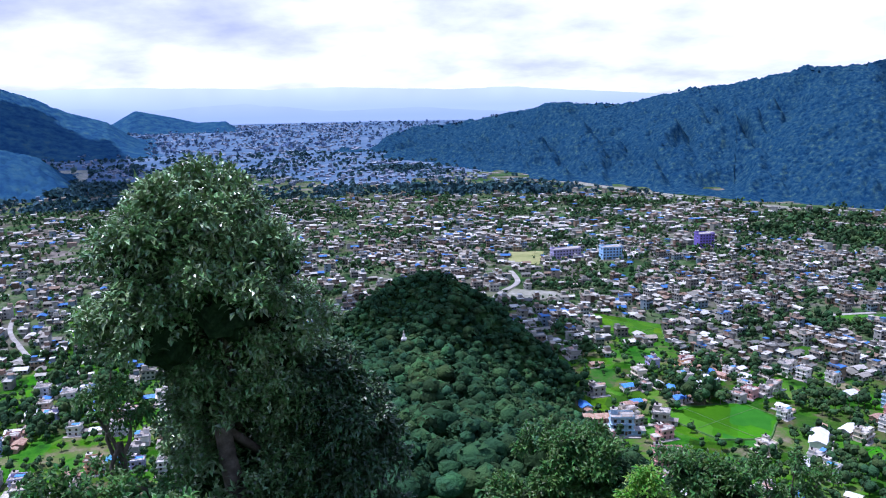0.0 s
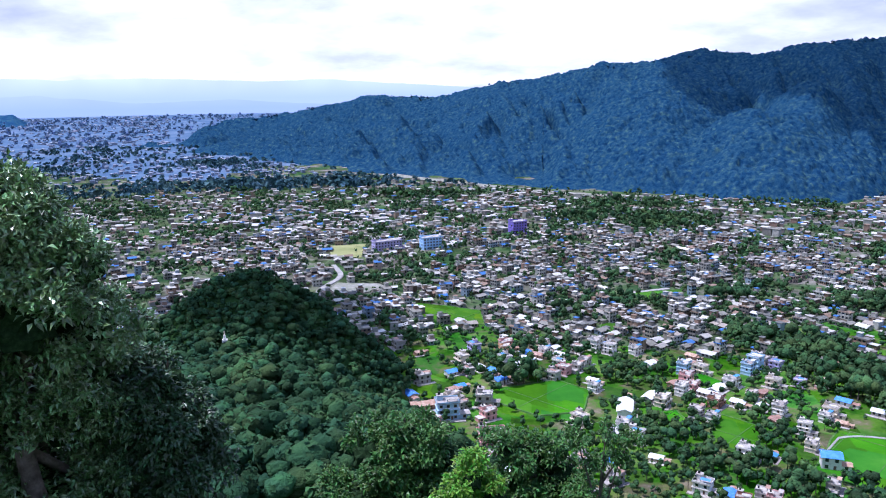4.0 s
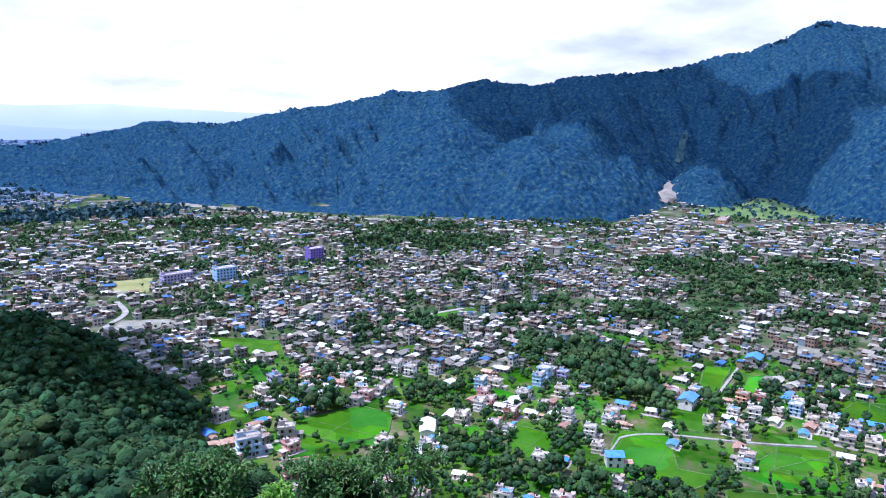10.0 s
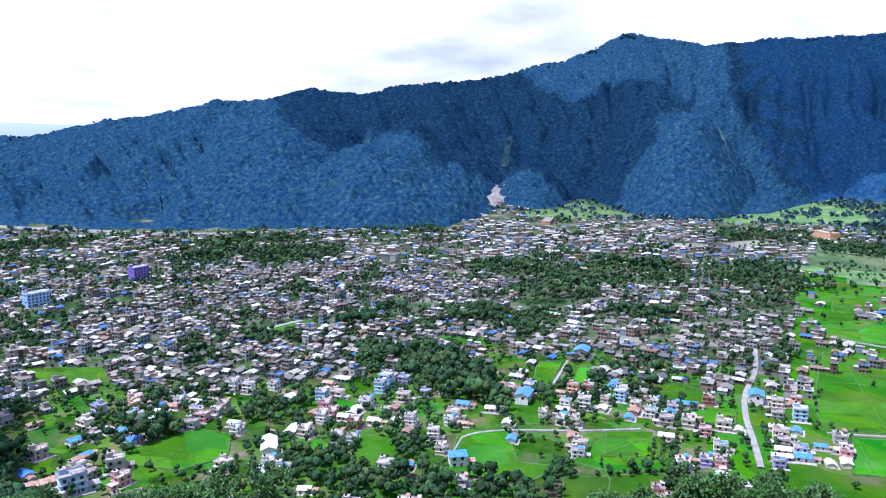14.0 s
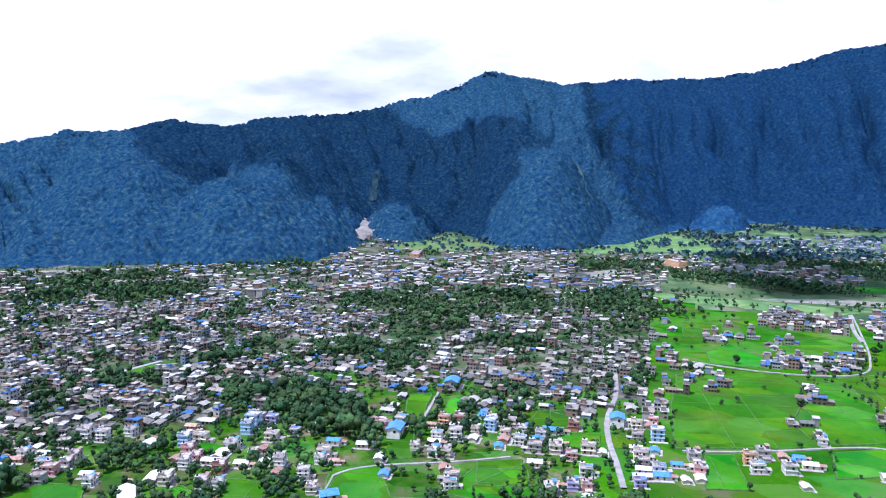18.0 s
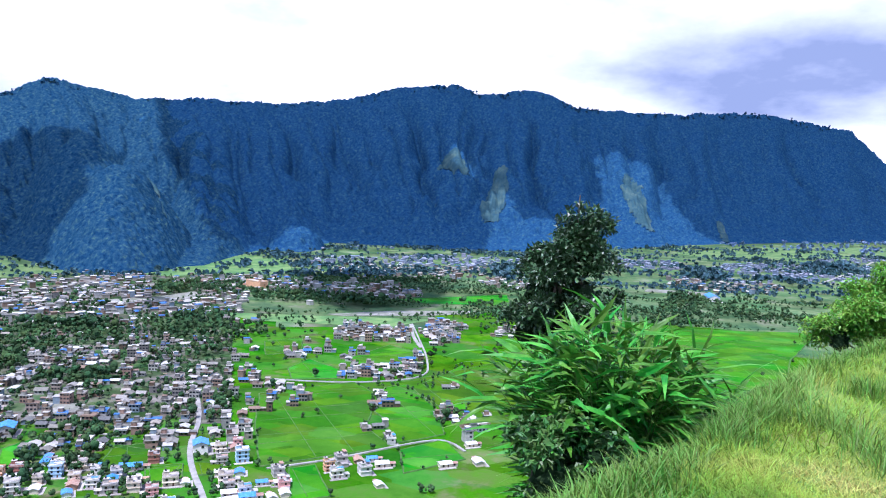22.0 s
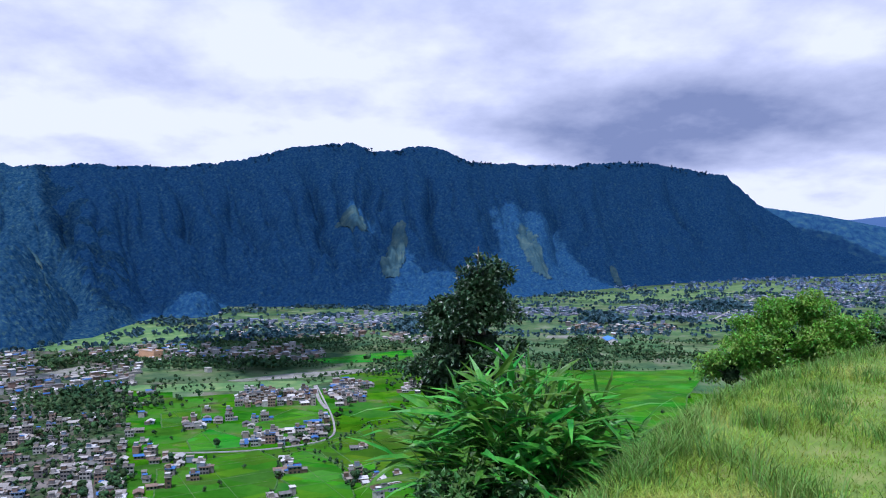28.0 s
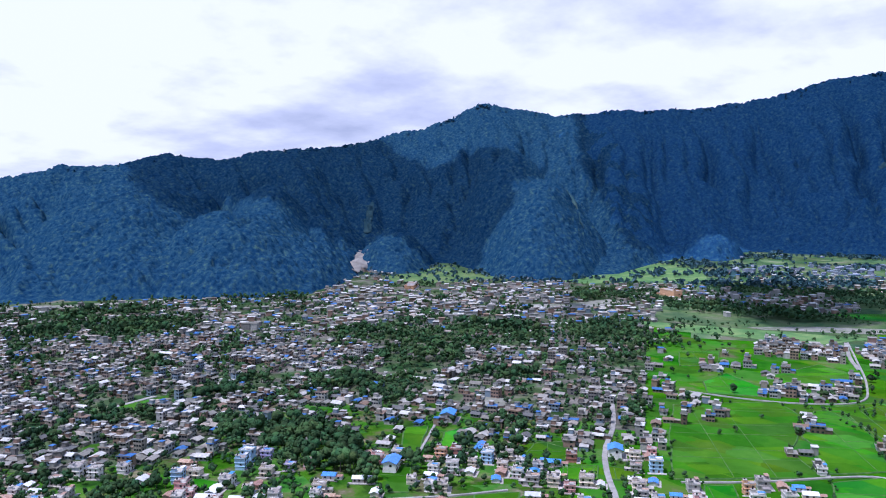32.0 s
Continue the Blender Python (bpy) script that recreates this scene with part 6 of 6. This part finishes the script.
near_tree("shrub", "leafy green shrub low on the brink", "shrub", foot_at(-27.0, 9.0), [lump(-28, -27.5, 9.2, 0.5), lump(-25.0, -28.2, 9.0, 0.45), lump(-22, -29, 9, 0.5)], 420, 6, 0.10, 0.045, L_MID, 4, trunk_r=0.05)
# treetops below
near_tree("tree", "leafy broadleaf treetop below the viewpoint", "tree", foot_at(9.5, 19.0),
          [lump(9.6, -25.4, 18, 0.75), lump(6.9, -26.6, 18, 0.75), lump(12.2, -26.4, 18, 0.8), lump(10, -29.5, 17.8, 1.1), lump(6, -30, 17.8, 0.9)], 2300, 7, 0.15, 0.066, L_MID, 5, trunk_r=0.14)
near_tree("shrub", "bright light green shrub between darker treetops", "shrub", foot_at(14.8, 15.0), [lump(14.8, -28.2, 15, 0.42), lump(13.2, -29.3, 15, 0.5), lump(16.6, -29.6, 15, 0.5)], 420, 7, 0.12, 0.05, L_LIGHT, 6, trunk_r=0.05)
near_tree("tree", "broad dark treetop below the viewpoint", "tree", foot_at(19.5, 19.0),
          [lump(18.0, -26.3, 18, 0.65), lump(20.4, -26.4, 18.2, 0.65), lump(22.0, -28.0, 18, 0.8), lump(18.5, -30, 18, 1.1)], 1800, 7, 0.15, 0.06, L_MID, 7, trunk_r=0.14)
near_tree("tree", "young tree with open sparse crown below the viewpoint", "tree", foot_at(24.8, 17.0),
          [lump(23.0, -25.5, 17, 0.28), lump(25.0, -25.0, 17, 0.3), lump(27.0, -24.9, 17, 0.25), lump(24.2, -26.8, 17, 0.32), lump(26, -26.6, 17, 0.25), lump(24.5, -29, 17, 0.5)], 330, 7, 0.13, 0.045, L_MID, 8, heart_fill=0, trunk_r=0.07)
near_tree("tree", "treetop on the slope under the viewpoint", "tree", foot_at(60.0, 20.0),
          [lump(58.8, -26.6, 19, 0.75), lump(62.0, -26.2, 19, 0.8), lump(65.5, -26.6, 19, 0.7), lump(55.5, -27.8, 19, 0.7), lump(52.5, -29.3, 19, 0.8)], 2300, 7, 0.14, 0.06, L_MID, 9, trunk_r=0.14)
# small dark tree and bush on the right brink
near_tree("small_tree", "small dense dark tree behind the bamboo", "tree", foot_at(88.0, 11.0),
          [lump(88.4, -3.7, 11, 0.3), lump(87.2, -5.6, 11, 0.42), lump(89.4, -5.6, 11, 0.4), lump(86.0, -8.2, 11, 0.42), lump(88.6, -8.6, 11, 0.55), lump(85.2, -11.0, 11, 0.35), lump(88.5, -12.5, 11, 0.6), lump(86.8, -5.2, 11, 0.2)],
          2400, 7, 0.095, 0.042, L_DEEP, 10, trunk_r=0.08, droop=-0.2, clump=60, tuft=0.7, slack=0.25)
near_tree("bush", "bright green leafy bush at the grass edge", "bush", foot_at(109.8, 14.0),
          [lump(107.2, -7.3, 14, 0.42), lump(109.2, -7.0, 14, 0.5), lump(111.2, -6.8, 14, 0.48), lump(112.8, -7.2, 14, 0.42), lump(105.9, -9.6, 13.6, 0.4), lump(108.5, -9.6, 13.8, 0.6), lump(111.5, -9.0, 14, 0.6)],
          4300, 7, 0.072, 0.032, L_LIGHT, 11, heart_fill=0.35, trunk_r=0.05, droop=-0.1, slack=0.25, clump=60, tuft=0.8)
near_tree("bush", "darker green bush beside the bright one", "bush", foot_at(115.3, 15.5),
          [lump(115.0, -6.8, 15.5, 0.38), lump(116.4, -7.0, 15.5, 0.35), lump(114.5, -8.2, 15.5, 0.4), lump(116.2, -8.2, 15.5, 0.4)], 900, 7, 0.075, 0.035, L_MID, 12, heart_fill=0.35, trunk_r=0.04, droop=-0.1, slack=0.25, clump=60, tuft=0.8)
near_tree("shrub", "low broad-leaved shrub under the bamboo", "shrub", foot_at(87.0, 6.4), [lump(85.8, -18.2, 6.4, 0.18), lump(88.2, -18.9, 6.3, 0.18), lump(90.6, -19.6, 6.2, 0.2), lump(87.5, -21, 6.2, 0.3)], 300, 6, 0.085, 0.045, L_MID, 13, trunk_r=0.03)


def bamboo():
    rng = np.random.default_rng(77)
    base = np.array(foot_at(91.5, 7.3))
    root = new("bamboo")
    root.location = tuple(base)
    tagged(root, "bright green young bamboo clump with long arching leaves", "bamboo")
    P, D, U, LL, WW = [], [], [], [], []
    for i in range(120):
        a, out = rng.uniform(0, TAU), rng.uniform(0.1, 1.0) ** 0.7
        foot = base + np.array([math.cos(a), math.sin(a), 0]) * 0.35 * out
        side = unit(np.array([math.cos(a) * 1.0, math.sin(a) * 1.0, 0.0]))
        reach = out * rng.uniform(0.5, 1.05)
        top_z = EYE - 0.95 - 0.75 * out ** 1.5 - rng.uniform(0, 0.35)
        pts = []
        for t in np.linspace(0, 1, 8):
            q = foot + side * reach * t ** 1.6
            q[2] = foot[2] + (top_z - foot[2]) * (t - 0.08 * t ** 3)
            pts.append(q)
        v, f = tube([tuple(q - base) for q in pts], 0.012, 0.004, 5)
        part("stem", mesh("stem", v, f, M_CULM, smooth=True), root)
        for t in np.linspace(0.30, 1.0, 19):
            k = t * 7
            j = min(6, int(k))
            q = pts[j] + (pts[j + 1] - pts[j]) * (k - j)
            g = unit(pts[j + 1] - pts[j])
            s = unit(rng.normal(0, 1, 3) * np.array([1, 1, 0.25]) + side * 0.5)
            d = unit(s * 0.85 + g * rng.uniform(0.25, 0.9))
            P.append(q), D.append(d), U.append(unit(np.array([0, 0, 1.0]) + 0.4 * rng.normal(0, 1, 3)))
            LL.append(rng.uniform(0.34, 0.66)), WW.append(rng.uniform(0.046, 0.08))
    v, fs = leaf_block(np.array(P), np.array(D), np.array(U), np.array(LL), np.array(WW), fold=0.2, curl=0.28, waist=0.35)
    part("leaves", mesh("leaves", v - base, [q for f in fs for q in f.tolist()], L_BAMBOO), root)


M_CULM = mat("bamboo_culm", [(0.05, 0.11, 0.02), (0.10, 0.17, 0.04)], 5.0, rough=0.4)
bamboo()

# ---------------------------------------------------------------- grass on the hilltop
M_BLADE = mat("grass_blade", [(0.13, 0.27, 0.015), (0.28, 0.40, 0.032), (0.54, 0.48, 0.13)], 0.9, rough=0.6, rand="island", spread=0.4, sheer=0.3)
M_TALL = mat("tall_grass_blade", [(0.09, 0.20, 0.02), (0.15, 0.28, 0.035), (0.26, 0.36, 0.08)], 0.9, rough=0.5, rand="island", spread=0.4, sheer=0.3)


def blades(name, X, Y, hi, wid, material, label, seed, lean=0.5):
    rng = np.random.default_rng(seed)
    n = len(X)
    p = np.stack([X, Y, land(X, Y) - 0.01], 1)
    a = rng.uniform(0, TAU, n)
    s = np.stack([np.cos(a), np.sin(a), 0 * a], 1) * wid[:, None] / 2
    b = a + rng.normal(1.57, 0.5, n)
    o = np.stack([np.cos(b), np.sin(b), 0 * b], 1) * (hi * rng.uniform(0.1, lean * 2, n))[:, None]
    up = np.zeros((n, 3))
    up[:, 2] = hi
    v = np.stack([p - s, p + s, p + s * 0.7 + up * 0.6 + o * 0.4, p - s * 0.7 + up * 0.6 + o * 0.4, p + up * 0.95 + o], 1).reshape(-1, 3)
    k = 5 * np.arange(n)[:, None]
    f = (k + np.array([0, 1, 2, 3])).tolist() + (k + np.array([3, 2, 4])).tolist()
    ob = new(name, mesh(name, v, f, material))
    return tagged(ob, label, "grass", kind="stuff")


def lawn():
    rng = np.random.default_rng(5)
    n = 250000
    az, u = rng.uniform(84, 140, n), rng.random(n)
    r = 3.6 * (27 / 3.6) ** u
    x, y = r * np.sin(np.radians(az)), r * np.cos(np.radians(az))
    keep = (r < brink(az) + 0.5) & (rng.random(n) < 0.25 + 0.75 * smooth01((fbm(x * 0.9, y * 0.9, 15) - 0.36) * 5))
    x, y, r = x[keep], y[keep], r[keep]
    tuft = smooth01((fbm(x * 1.3, y * 1.3, 25) - 0.5) * 6)
    blades("meadow_grass", x, y, rng.uniform(0.025, 0.055, len(x)) * (1 + 1.2 * tuft), rng.uniform(0.004, 0.008, len(x)) * (0.6 + r / 13), M_BLADE, "short yellow-green grass with straw patches", 6, 1.1)
    # longer grass along the brink and in tussocks
    n = 15000
    az = rng.uniform(80, 140, n)
    r = brink(az) + rng.normal(0.25, 0.4, n)
    x, y = r * np.sin(np.radians(az)), r * np.cos(np.radians(az))
    blades("tall_grass", x, y, rng.uniform(0.05, 0.17, n) * (0.5 + 0.9 * vnoise(x * 1.5, y * 1.5, 9)), rng.uniform(0.006, 0.013, n), M_TALL, "longer green grass along the brink", 7, 0.6)
    cx, cy = [], []
    for i in range(46):
        a, q = rng.uniform(96, 138), rng.random()
        rr = 5.0 + q * (float(brink(a)) - 5.0)
        m = int(rng.integers(60, 190))
        cx.append(rr * math.sin(radians(a)) + rng.normal(0, 0.11, m)), cy.append(rr * math.cos(radians(a)) + rng.normal(0, 0.11, m))
    x, y = np.concatenate(cx), np.concatenate(cy)
    blades("grass_tussocks", x, y, rng.uniform(0.10, 0.26, len(x)), rng.uniform(0.005, 0.010, len(x)), M_TALL, "dark green grass tussocks on the hilltop", 8, 0.7)


lawn()


def boulder(az, r, w, seed):
    bm = bmesh.new()
    bmesh.ops.create_icosphere(bm, subdivisions=3, radius=1)
    for v in bm.verts:
        g = 1 + 0.35 * noise.noise(v.co * 1.3 + Vector((seed, 0, 0))) + 0.1 * noise.noise(v.co * 4)
        v.co = Vector((v.co.x * w * g, v.co.y * w * 0.8 * g, v.co.z * w * 0.35 * g))
    me = bpy.data.meshes.new("rock")
    bm.to_mesh(me)
    bm.free()
    me.materials.append(M_STONE)
    x, y = r * math.sin(radians(az)), r * math.cos(radians(az))
    ob = new("rock", me)
    ob.location = (x, y, float(land(x, y)) + 0.05 * w)
    tagged(ob, "pale flat rock lying in the grass", "rock")


M_STONE = mat("pale_stone", [(0.20, 0.19, 0.17), (0.32, 0.30, 0.27), (0.44, 0.42, 0.39)], 6.0, bump=0.03, bump_scale=20)
boulder(121.6, 12.6, 0.19, 1)
boulder(119.8, 13.4, 0.10, 2)
